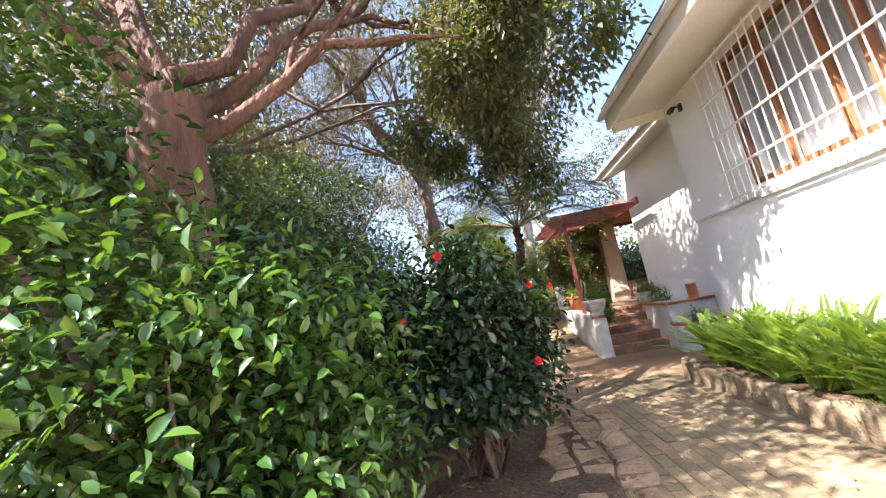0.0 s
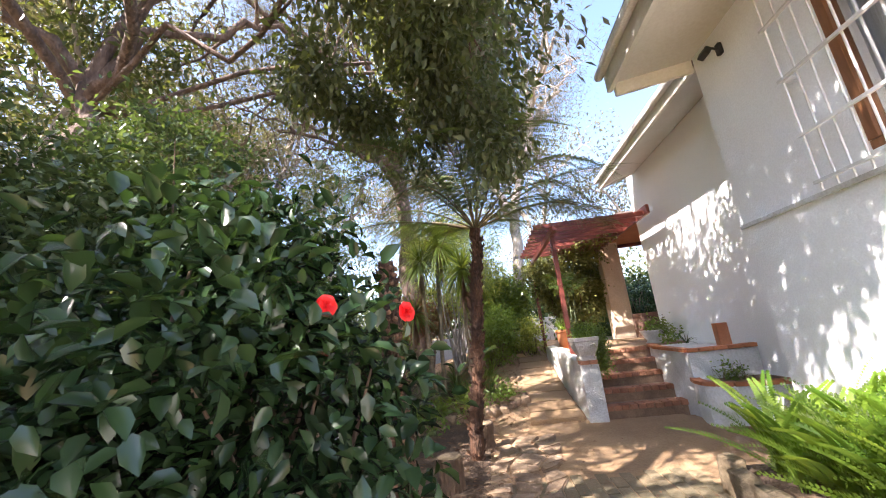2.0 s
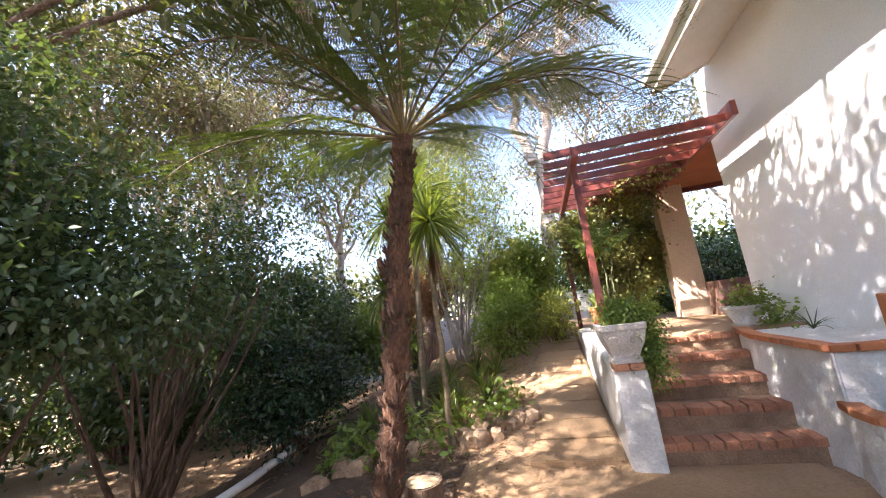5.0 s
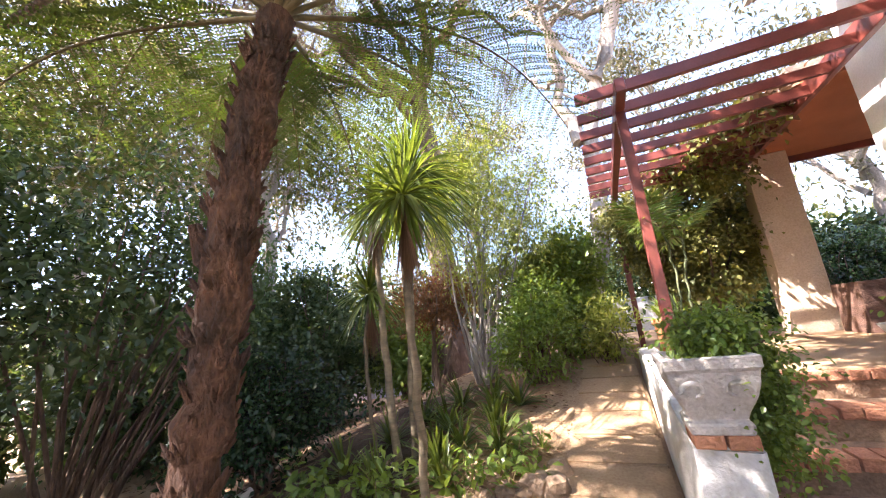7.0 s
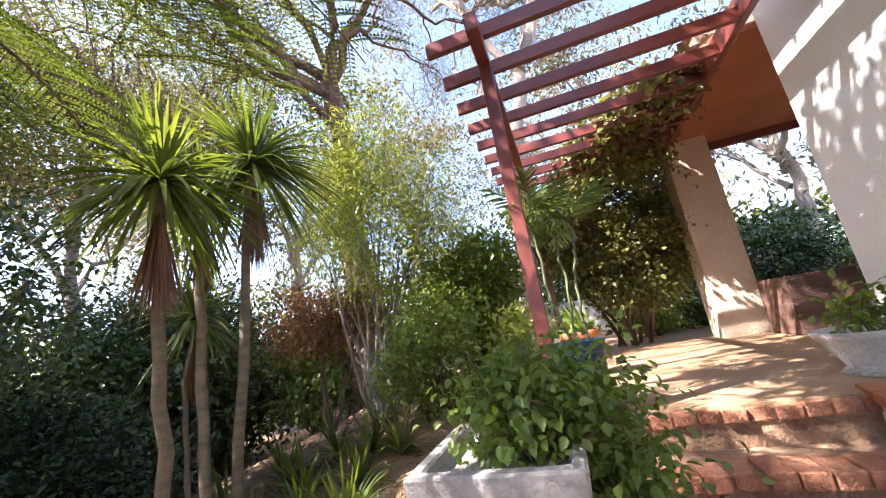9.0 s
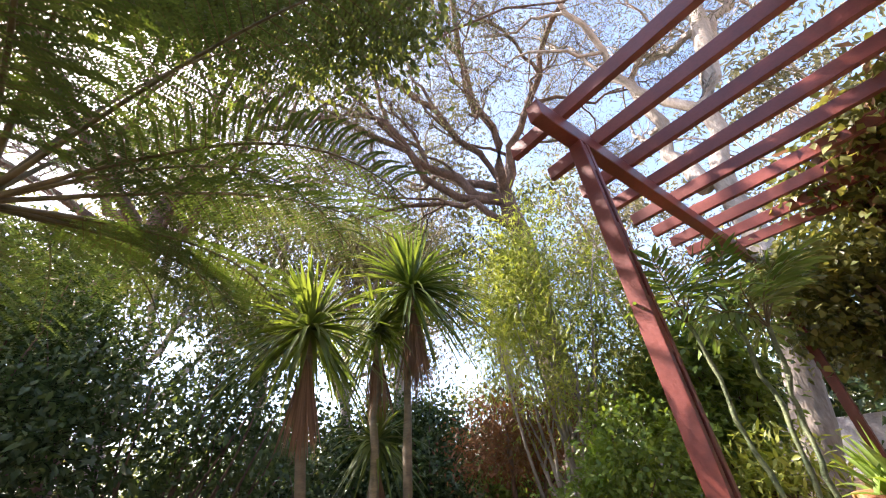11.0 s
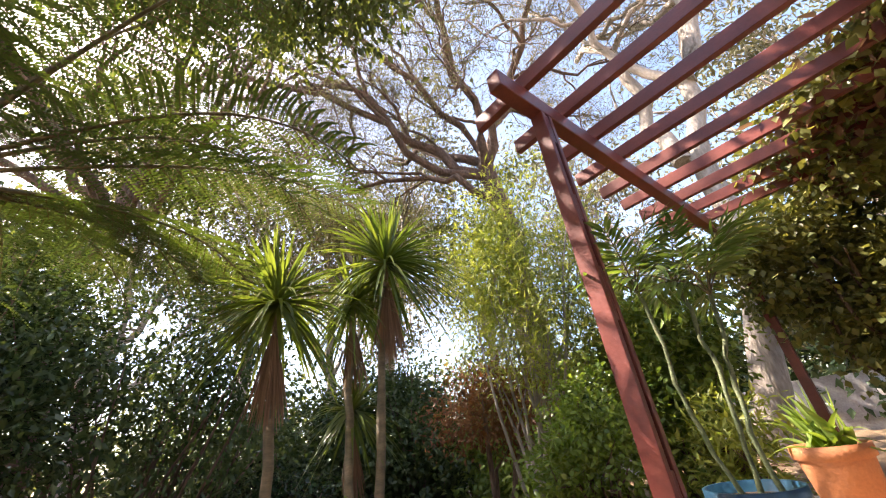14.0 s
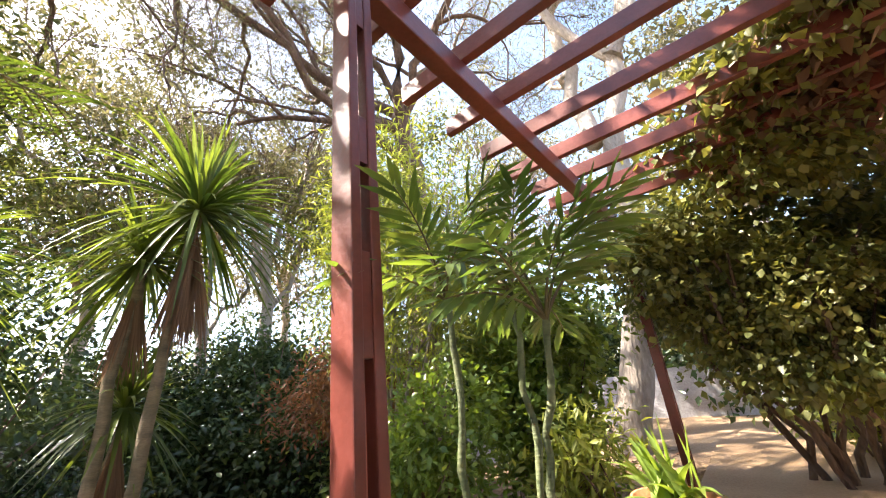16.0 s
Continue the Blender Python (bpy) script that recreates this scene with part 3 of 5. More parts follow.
def flower(at, size, seed, rz=0):
    rng = np.random.default_rng(seed)
    t = thing("camellia_flower", "open red camellia flower among dark leaves", "flower", at, rz, "camellia flowers")
    for ring, (k, tilt, r) in enumerate(((6, 0.2, 1.0), (5, 0.6, 0.82), (5, 1.05, 0.6), (3, 1.35, 0.4))):
        for i in range(k):
            a = 6.283 * i / k + ring * 0.5 + rng.normal() * 0.12
            tl = tilt + rng.normal() * 0.1
            d = np.array([math.cos(a) * math.cos(tl), -math.sin(tl), math.sin(a) * math.cos(tl)])
            w = np.array([-math.sin(a), 0, math.cos(a)])
            up = np.cross(w, d)
            th = np.linspace(0, 6.283, 11, endpoint=False)
            rim = [d * size * r * (0.5 - 0.5 * math.cos(q)) + w * size * r * 0.55 * math.sin(q) + up * size * r * (0.16 * math.sin(q) ** 2 + 0.04 * rng.normal()) for q in th]
            sp = Soup().add(np.array(rim + [d * size * r * 0.5 + up * size * r * -0.06]), [[j, (j + 1) % 11, 11] for j in range(11)])
            part("petal", sp, FLOWER, t, smooth=True)
    return t


hedgeA = shrub("camellia_hedge", "tall glossy bright green camellia hedge beside the path", "hedge", (-1.35, 1.75, -0.05),
      [(0, 0, 1.0, 0.85, 0.85, 0.95), (-0.7, -0.4, 2.8, 0.6, 0.55, 0.8), (0.25, 0.3, 0.7, 0.75, 0.7, 0.7), (-0.4, -0.3, 1.5, 0.75, 0.8, 0.85), (0.45, 0.25, 1.45, 0.5, 0.5, 0.6), (-0.5, 0.4, 2.1, 0.6, 0.5, 0.5), (0.1, -0.3, 0.7, 0.5, 0.5, 0.6)],
      27000, 0.078, 0.04, CAMELLIA, BARK, 11, 7, True, 0.3, 0.26, 11, 0.12, 0.35, 0.03)
bushB = shrub("camellia_bush", "dark green camellia bush with red flowers", "bush", (-0.15, 3.62, -0.03),
      [(0, 0, 1.15, 0.75, 0.75, 0.85), (0.3, 0.0, 1.3, 0.5, 0.55, 0.65), (-0.35, 0.2, 1.2, 0.6, 0.6, 0.8), (0.15, -0.2, 0.85, 0.55, 0.55, 0.5), (0.05, 0.25, 1.85, 0.4, 0.4, 0.35), (-0.85, 0.45, 1.0, 0.55, 0.5, 0.75)],
      17000, 0.088, 0.05, CAMELLIA_DARK, BARK, 12, 6, True, 0.3, 0.24, 11, 0.12, 0.35, 0.025)
for k, (x, y, z) in enumerate(((0.5, 3.3, 1.55), (0.7, 3.48, 1.52), (-0.55, 2.85, 1.42), (0.42, 3.1, 0.95), (-0.2, 2.88, 1.88))):
    flower((x, y, z), 0.036, 40 + k, (40, 55, 10, 30, 5)[k])
hb = shrub("camellia_tree", "tall dark camellia shrub with slim grey stems", "shrub", (-2.9, 6.3, gz(-2.9, 6.3)),
      [(0, 0, 2.6, 1.4, 1.3, 1.1), (-0.3, 0.5, 3.4, 1.3, 1.2, 0.9), (0.9, 0.7, 2.4, 0.9, 0.9, 0.7), (-0.6, -0.8, 2.8, 1.1, 1.1, 1.0), (0.3, -0.9, 2.3, 0.9, 0.8, 0.7), (-0.2, 0.2, 4.4, 1.2, 1.0, 0.9), (0.1, -0.4, 3.6, 1.1, 1.0, 0.9), (-0.9, 0.6, 3.8, 1.0, 0.9, 0.9)],
      43000, 0.1, 0.05, SHADELEAF, BARK, 13, 9, False, 0.2, 0.3, 12, 0.25, 0.3, 0.03)
shrub("camellia_tree", "tall dark camellia shrub with slim grey stems", "shrub", (-2.75, 8.1, gz(-2.75, 8.1)),
      [(0, 0.2, 2.5, 1.3, 1.3, 1.0), (0.5, -0.5, 2.6, 0.9, 0.9, 0.9), (-0.3, 1.0, 2.2, 1.0, 0.9, 0.9), (0.6, 0.9, 3.0, 0.9, 0.9, 0.8), (0.2, 0.0, 3.5, 1.3, 1.3, 0.9), (-0.3, 1.4, 3.1, 1.2, 1.1, 1.1), (-0.9, 0.3, 2.8, 1.2, 1.2, 1.1)],
      11500, 0.1, 0.05, SHADELEAF, BARK, 14, 6, False, 0.2, 0.3, 12, 0.45, 0.3, 0.028)
shrub("camellia_tree", "tall dark camellia shrub with slim grey stems", "shrub", (-2.6, 3.9, gz(-2.6, 3.9)),
      [(0, 0, 1.8, 1.1, 1.1, 1.2), (-0.8, 0.6, 2.6, 1.1, 1.1, 1.1), (0.6, 0.4, 1.3, 0.8, 0.8, 0.9), (-0.2, -2.4, 2.9, 0.8, 0.8, 0.8), (-0.7, -1.2, 2.4, 0.9, 0.9, 0.9), (-0.7, -1.2, 3.5, 0.9, 0.9, 0.8), (-1.4, -0.5, 3.4, 1.0, 0.9, 0.9), (-0.9, 0.3, 3.9, 1.0, 0.9, 0.8), (0.2, 0.4, 3.1, 0.8, 0.8, 0.8)],
      44000, 0.1, 0.05, SHADELEAF, BARK, 15, 7, False, 0.2, 0.3, 12, 0.25, 0.3, 0.03)
shrub("round_shrub", "dense dark green rounded shrub in shade", "shrub", (-2.05, 9.6, gz(-2.05, 9.6)),
      [(0, 0, 0.85, 1.0, 1.0, 0.75), (0.5, -0.4, 0.7, 0.7, 0.7, 0.6), (-0.6, 0.2, 1.0, 0.8, 0.8, 0.7)],
      20000, 0.08, 0.04, CAMELLIA_DARK, BARK, 16, 5, False, 0.2, 0.25, 12, 0.15, 0.45, 0.025)
for k, (x, y, w, h) in enumerate(((-4.9, 11.2, 1.2, 3.5), (-3.9, 12.8, 1.2, 4.0), (-2.3, 13.8, 0.95, 2.2), (-6.1, 10.2, 1.2, 3.6), (-5.6, 12.8, 1.3, 4.6))):
    shrub("garden_shrub", "dense dark green shrub before the garden wall", "shrub", (x, y, gz(x, y)),
          [(0, 0, h * 0.45, w, w, h * 0.42), (0.5 * w, -0.2, h * 0.3, w * 0.7, w * 0.7, h * 0.3), (-0.4 * w, 0.3, h * 0.62, w * 0.75, w * 0.75, h * 0.36)],
          22000, 0.125, 0.068, (SHADELEAF, MIDLEAF)[k == 2], BARK, 170 + k, 5, False, 0.2, 0.3, 12, 0.06, 0.3, 0.03, "background shrubs")
shrub("rust_shrub", "brownish open shrub with dark twigs", "shrub", (-0.7, 11.9, gz(-0.7, 11.9)),
      [(0, 0, 1.35, 0.75, 0.75, 0.4), (0.35, 0.3, 1.6, 0.5, 0.5, 0.4), (-0.3, 0.2, 1.8, 0.4, 0.4, 0.3)],
      6500, 0.08, 0.03, RUSTLEAF, BARK, 17, 1, False, 0.3, 0.3, 12, 0.4, 0.3, 0.04)
shrub("green_shrub", "bright green leafy shrub by the side path", "shrub", (1.05, 11.3, gz(1.05, 11.3)),
      [(0, 0, 0.55, 0.5, 0.5, 0.5), (0.1, 0.2, 1.0, 0.4, 0.4, 0.45)],
      11500, 0.065, 0.038, MIDLEAF, BARK, 18, 4, False, 0.1, 0.2, 12, 0.2, 0.4, 0.018)
shrub("tall_green_shrub", "leafy mid-green shrub behind the palms", "shrub", (1.45, 12.5, gz(1.45, 12.5)),
      [(0, 0, 0.75, 0.5, 0.5, 0.65), (0.1, 0, 1.4, 0.55, 0.5, 0.6), (-0.3, 0.1, 1.2, 0.4, 0.4, 0.6)],
      18000, 0.09, 0.05, MIDLEAF, BARK, 19, 5, False, 0.2, 0.25, 12, 0.25, 0.4, 0.02)
shrub("yellow_shrub", "small sunlit yellow-green shrub beside the post", "shrub", (2.0, 11.9, gz(2.0, 11.9)),
      [(0, 0, 0.4, 0.35, 0.35, 0.35), (0, 0.1, 0.7, 0.3, 0.3, 0.25)],
      2200, 0.1, 0.03, LIME, BARK, 20, 4, False, 0.0, 0.2, 12, 0.3, 0.3, 0.012)
shrub("willow_leaf_shrub", "tall airy lime-green shrub with narrow leaves", "shrub", (0.2, 11.7, gz(0.2, 11.7)),
      [(0.2, 0, 2.8, 0.8, 0.7, 0.8), (0.3, 0, 3.6, 0.7, 0.6, 0.7), (-0.2, 0.1, 3.2, 0.7, 0.6, 0.8), (-0.5, 0, 2.3, 0.5, 0.5, 0.6), (0.6, 0.1, 2.1, 0.5, 0.5, 0.6), (0.9, 0.2, 2.9, 0.5, 0.5, 0.6), (0.2, 0.3, 1.7, 0.9, 0.7, 0.5), (-0.7, 0.2, 3.0, 0.5, 0.5, 0.6), (1.1, 0.3, 2.2, 0.5, 0.5, 0.5)],
      19000, 0.11, 0.019, LIME, PALEBARK, 21, 4, False, 0.3, 0.3, 14, 0.45, 0.2, 0.028)

# the big shade tree by the first stretch of the path
rng = np.random.default_rng(31)
bt = thing("shade_tree", "large old tree with thick leaning limbs and hanging grey-green foliage", "tree", (-2.3, 2.75, -0.3))
s, tips = Soup(), []
tube(s, bend((0, 0, 0), (0.05, -0.05, 3.9), 10, 0, rng, 0.05), np.linspace(0.36, 0.27, 10), 12, 0.04, rng)
branch(s, rng, (0.05, 0, 3.75), (1.7, 1.9, 6.9), 0.1, 3, tips, 0.8, 3, 0.06)
branch(s, rng, (0.05, 0, 3.8), (0.9, 2.4, 6.9), 0.11, 3, tips, 0.8, 3, 0.05)
branch(s, rng, (0.0, 0, 3.8), (-1.2, 0.6, 6.6), 0.13, 3, tips, 0.8, 3, 0.05)
branch(s, rng, (0.0, -0.05, 3.8), (-1.3, -1.6, 6.4), 0.08, 2, tips, 0.8, 3, 0.05)
branch(s, rng, (0.9, 2.3, 6.8), (3.0, 2.4, 5.0), 0.05, 2, tips, 0.7, 3, 0.1)
branch(s, rng, (0.9, 2.3, 6.8), (3.9, 1.0, 6.0), 0.05, 2, tips, 0.7, 3, 0.1)
branch(s, rng, (0.05, 0, 3.5), (2.0, 0.9, 4.75), 0.085, 1, [], 0.7, 3, 0.08)
part("trunk", s, REDBARK, bt, smooth=True)
s = Soup()
tips = np.array(tips)
tb = np.concatenate([tips, np.full((len(tips), 3), 0.55)], 1)
crown(s, rng, tb, 20000, 0.13, 0.042, 0.5, 1.2, False, 0.1, 14, 0.4)
part("crown", s, GREYLEAF, bt)
s = Soup()
crown(s, rng, [(3.1, 2.4, 4.5, 0.6, 0.6, 0.5), (3.5, 2.7, 4.15, 0.42, 0.4, 0.45), (3.55, 2.85, 3.55, 0.25, 0.25, 0.5), (3.8, 1.9, 4.5, 0.5, 0.55, 0.4), (4.2, 1.3, 4.7, 0.45, 0.5, 0.35), (2.6, 1.9, 4.9, 0.6, 0.6, 0.4), (3.4, 1.7, 5.2, 0.7, 0.7, 0.35), (2.65, 3.2, 3.95, 0.38, 0.35, 0.38), (2.2, 3.3, 4.35, 0.45, 0.45, 0.4), (3.05, 2.9, 4.05, 0.38, 0.35, 0.35), (1.8, 2.8, 4.6, 0.5, 0.5, 0.4)], 18000, 0.11, 0.05, 0.26, 1.1, False, 0.1, 12, 0.2)
# high leaves added to throw shade on the near house wall
crown(s, rng, [(3.2, 0.8, 5.9, 0.6, 0.5, 0.4), (3.9, 0.7, 5.9, 0.6, 0.5, 0.4), (4.3, 1.0, 6.1, 0.5, 0.5, 0.4), (3.9, 1.6, 6.0, 0.6, 0.6, 0.4)], 6500, 0.13, 0.055, 0.35, 0.9, False, 0.1, 12, 0.1)
# unseen leaves added overhead to shade the path, trunk and hedge
crown(s, rng, [(-0.5, -2.0, 5.4, 0.9, 0.8, 0.6), (0.2, -1.3, 4.8, 0.8, 0.7, 0.5), (0.9, -0.9, 5.2, 0.8, 0.7, 0.5), (1.4, -1.8, 5.6, 0.8, 0.8, 0.5), (-2.5, -1.9, 5.8, 0.8, 0.8, 0.4), (-1.8, -1.2, 5.7, 0.8, 0.8, 0.4), (-3.0, -1.0, 6.0, 0.8, 0.8, 0.4), (-2.2, -0.3, 5.9, 0.8, 0.8, 0.4), (-1.2, -2.2, 5.7, 0.7, 0.7, 0.4)], 14000, 0.13, 0.055, 0.4, 0.8, False, 0.1, 12, 0.2)
part("hanging_crown", s, CANOPY, bt, "dark drooping leaves, with extra leaves added overhead for shade")

def pine(at, seed, limbs, trunk, r, n, label, mat=PINELEAF, bark=PINEBARK, depth=3, leaf=0.14, wid=0.02, blob=0.8, drp=0.1):
    rng = np.random.default_rng(seed)
    t = thing("pine_tree", label, "tree", at)
    s, tips = Soup(), []
    tube(s, bend((0, 0, -0.2), trunk, 12, 0, rng, 0.1), np.linspace(r, r * 0.55, 12), 12, 0.05, rng)
    for a, b, rr in limbs:
        branch(s, rng, a, b, rr, depth, tips, 0.9, 4, 0.05, 7)
    part("trunk", s, bark, t, smooth=True)
    s = Soup()
    tips = np.array(tips)
    crown(s, rng, np.concatenate([tips, np.full((len(tips), 3), blob) * np.array([1, 1, 0.5])], 1), n, leaf, wid, 0.5, drp, False, 0.1, 16, 0.4)
    part("crown", s, mat, t)
    return t


P1 = (-1.3, 13.9, gz(-1.3, 13.9))
pine(P1, 51, [((-0.2, 0.2, 7.0), (-2.2, -3.0, 10.5), 0.15), ((-0.2, 0.2, 7.2), (1.6, -2.4, 11.0), 0.13), ((-0.2, 0.2, 7.4), (-3.8, -0.4, 10.0), 0.13), ((-0.2, 0.2, 7.4), (0.4, 2.5, 11.0), 0.12), ((-0.2, 0.2, 7.2), (3.0, -0.2, 10.6), 0.12), ((-0.2, 0.2, 6.2), (-3.4, -2.0, 7.8), 0.1), ((-0.2, 0.2, 7.0), (-3.4, -5.4, 10.6), 0.12), ((-0.2, 0.2, 7.2), (-0.6, -4.6, 11.4), 0.11)],
     (-0.2, 0.2, 7.4), 0.38, 90000, "tall umbrella pine with wide spreading bare limbs", depth=4, wid=0.013, blob=0.5)
hp = pine((-5.6, 7.2, gz(-5.6, 7.2)), 53, [((0.1, 0, 6.4), (4.2, -3.0, 8.8), 0.11), ((0.1, 0, 6.8), (2.8, 3.0, 9.6), 0.11), ((0.1, 0, 6.8), (-1.2, -2.4, 9.4), 0.12), ((0.1, 0, 6.8), (0.6, 0.4, 10.6), 0.12), ((0.1, 0, 6.2), (1.4, -5.2, 8.6), 0.1)],
     (0.1, 0, 7.0), 0.22, 19000, "tall tree with wide thin canopy over the garden", depth=3, wid=0.016, blob=0.95)
# invented overhead limbs and leaves, placed to shade the set-back house wall
rng = np.random.default_rng(54)
s, tips = Soup(), []
for end in ((6.9, -1.6, 6.7), (7.0, 0.6, 6.6), (7.0, 2.2, 6.9)):
    branch(s, rng, (0.1, 0, 6.3), end, 0.055, 2, tips, 0.6, 3, 0.06)
part("long_limb", s, PINEBARK, hp, smooth=True)
s = Soup()
crown(s, rng, [(6.9, -1.3, 6.5, 0.8, 0.9, 0.8), (6.8, 0.2, 6.4, 0.8, 0.9, 0.9), (6.9, 1.5, 6.6, 0.8, 0.9, 0.9), (6.7, -2.6, 6.0, 0.7, 0.8, 0.8), (6.8, 0.2, 5.5, 0.6, 0.9, 0.5), (5.9, -1.6, 6.5, 0.6, 0.8, 0.5), (5.9, -0.3, 6.5, 0.6, 0.8, 0.5), (5.9, 1.0, 6.6, 0.6, 0.8, 0.5)], 32000, 0.13, 0.06, 0.4, 0.9, False, 0.0, 12, 0.05)
part("low_crown", s, CANOPY, hp)
P2 = (1.55, 14.7, 0.85)
pine(P2, 52, [((1.2, 0.2, 6.0), (2.6, 0.4, 10.0), 0.2), ((0.6, 0.1, 4.5), (-0.6, 1.2, 9.5), 0.16), ((1.6, 0.3, 7.0), (3.6, 1.6, 10.0), 0.12), ((1.2, 0.2, 6.0), (0.6, -2.0, 10.0), 0.1)],
     (1.2, 0.2, 6.2), 0.24, 24000, "leaning pine with thick pale trunk behind pergola", bark=PALEBARK)
for k, (x, y, h, r, lab) in enumerate(((-5.5, 17.5, 9, 0.2, "far tree with pale trunk and thin crown"), (-8.5, 13.0, 9, 0.2, "far tree with pale trunk and thin crown"), (4.2, 20.5, 9, 0.25, "far leafy tree beyond the patio"), (-7.5, 7.5, 8, 0.2, "far tree with pale trunk and thin crown"), (-2.5, 21, 10, 0.22, "far leafy tree beyond the garden wall"), (8.5, 18.5, 7, 0.2, "far leafy tree beyond the patio"), (-9.5, 2.5, 8, 0.2, "leafy tree far behind the hedge"), (-9.2, 10.4, 12, 0.22, "tall far tree with thin grey-green crown"), (-6.8, 13.8, 11, 0.22, "tall far tree with thin grey-green crown"), (-10.5, 16.5, 12, 0.22, "tall far tree with thin grey-green crown"))):
    pine((x, y, gz(x, y)), 60 + k, [((0, 0, h * 0.55), (1.5, 0.5, h), 0.1), ((0, 0, h * 0.5), (-1.6, 0.8, h * 0.95), 0.1), ((0, 0, h * 0.45), (0.4, -1.9, h * 0.85), 0.09), ((0, 0, h * 0.4), (-0.6, 1.8, h * 0.75), 0.08)],
         (0, 0, h * 0.62), r, (18000 if k in (3, 6, 7) else 7000 if k in (2, 5) else 12000), lab, (CANOPY, GREYLEAF, PINELEAF, CANOPY, GREYLEAF, PINELEAF, CANOPY, GREYLEAF, PINELEAF, GREYLEAF)[k], PALEBARK, 2, 0.2, 0.075, 1.3, 0.5)

# back hedges that close the garden
rng = np.random.default_rng(70)
hedge = thing("hedge", "mixed green boundary shrubs along the garden wall", "hedge", kind="stuff")
s = Soup()
for x0, y0, x1, y1, hh in ((-9, 3, -8.5, 13, 3.6), (-6.5, 10.5, -4.5, 14.5, 2.6), (-10, 14.5, -4, 19, 4.2), (-4, 19, 5, 20.5, 3.6), (3.4, 15.9, 7.5, 16.4, 1.0), (2.2, 19.2, 6, 19.6, 2.4), (5, 20, 14, 17, 2.6), (-10, -6, -9, 3, 2.6), (-9, -7, 3, -7.5, 2.6)):
    m = int(math.hypot(x1 - x0, y1 - y0) / 0.9)
    bl = []
    for i in range(m):
        f = (i + 0.5) / m
        x, y = x0 + (x1 - x0) * f + rng.normal() * 0.3, y0 + (y1 - y0) * f + rng.normal() * 0.3
        bl.append((x, y, gz(x, y) + hh * 0.45 * rng.uniform(0.8, 1.2), 0.9, 0.9, hh * 0.5 * rng.uniform(0.8, 1.3)))
    crown(s, rng, bl, 2100 * m, 0.21, 0.11, 0.4, 0.2, False, 0.3, 12, 0.1)
part("leaves", s, SHADELEAF, hedge)
woods = thing("far_woods", "distant belt of mixed green trees", "woods", kind="stuff")
s = Soup()
bl = []
for k in range(46):
    a = math.radians(-75 + k * 6.2)
    d = rng.uniform(26, 34)
    x, y = -d * math.sin(a) - 2, d * math.cos(a) + 4
    h = rng.uniform(3.0, 4.2)
    bl.append((x, y, h * 0.75, 2.6, 2.6, h))
crown(s, rng, bl, 60000, 0.5, 0.3, 1.0, 0.2, False, 0.5, 12, 0.0)
part("leaves", s, CANOPY, woods)
dk = shrub("patio_shrub", "dark clipped shrub with red flowers behind planter", "shrub", (5.9, 15.0, PZ - 0.2),
      [(0, 0, 1.1, 0.75, 0.7, 0.65), (0.5, 0.2, 1.3, 0.7, 0.6, 0.5)], 10000, 0.08, 0.04, CAMELLIA_DARK, BARK, 71, 5, False, 0.2, 0.25, 12, 0.15, 0.4, 0.02)

shrub("yellow_shrub", "small sunlit yellow-green shrub beyond the creeper", "shrub", (3.85, 14.5, PZ - 0.02),
      [(0, 0, 0.45, 0.6, 0.4, 0.4), (0.5, 0.2, 0.3, 0.5, 0.4, 0.25)], 4200, 0.08, 0.045, LIME, BARK, 72, 4, False, 0.1, 0.2, 12, 0.2, 0.3, 0.012)

gw = thing("wall_garden", "pale grey garden boundary wall", "garden wall", kind="structure")
for a0, b0 in (((-9.5, 14.2), (-3.5, 17.6)), ((-3.5, 17.6), (4, 18.6))):
    d = (Vector(b0) - Vector(a0))
    n = int(d.length / 1.5)
    for i in range(n):
        c = Vector(a0) + d * (i + 0.5) / n
        o = part("panel", block((-d.length / n / 2 + 0.008, -0.06, -0.5), (d.length / n / 2 - 0.008, 0.06, 0.95), 0.01), GREYWALL, gw)
        o.matrix_world = pose(c.x, c.y, gz(c.x, c.y), 0, 0, math.degrees(math.atan2(d.y, d.x)))


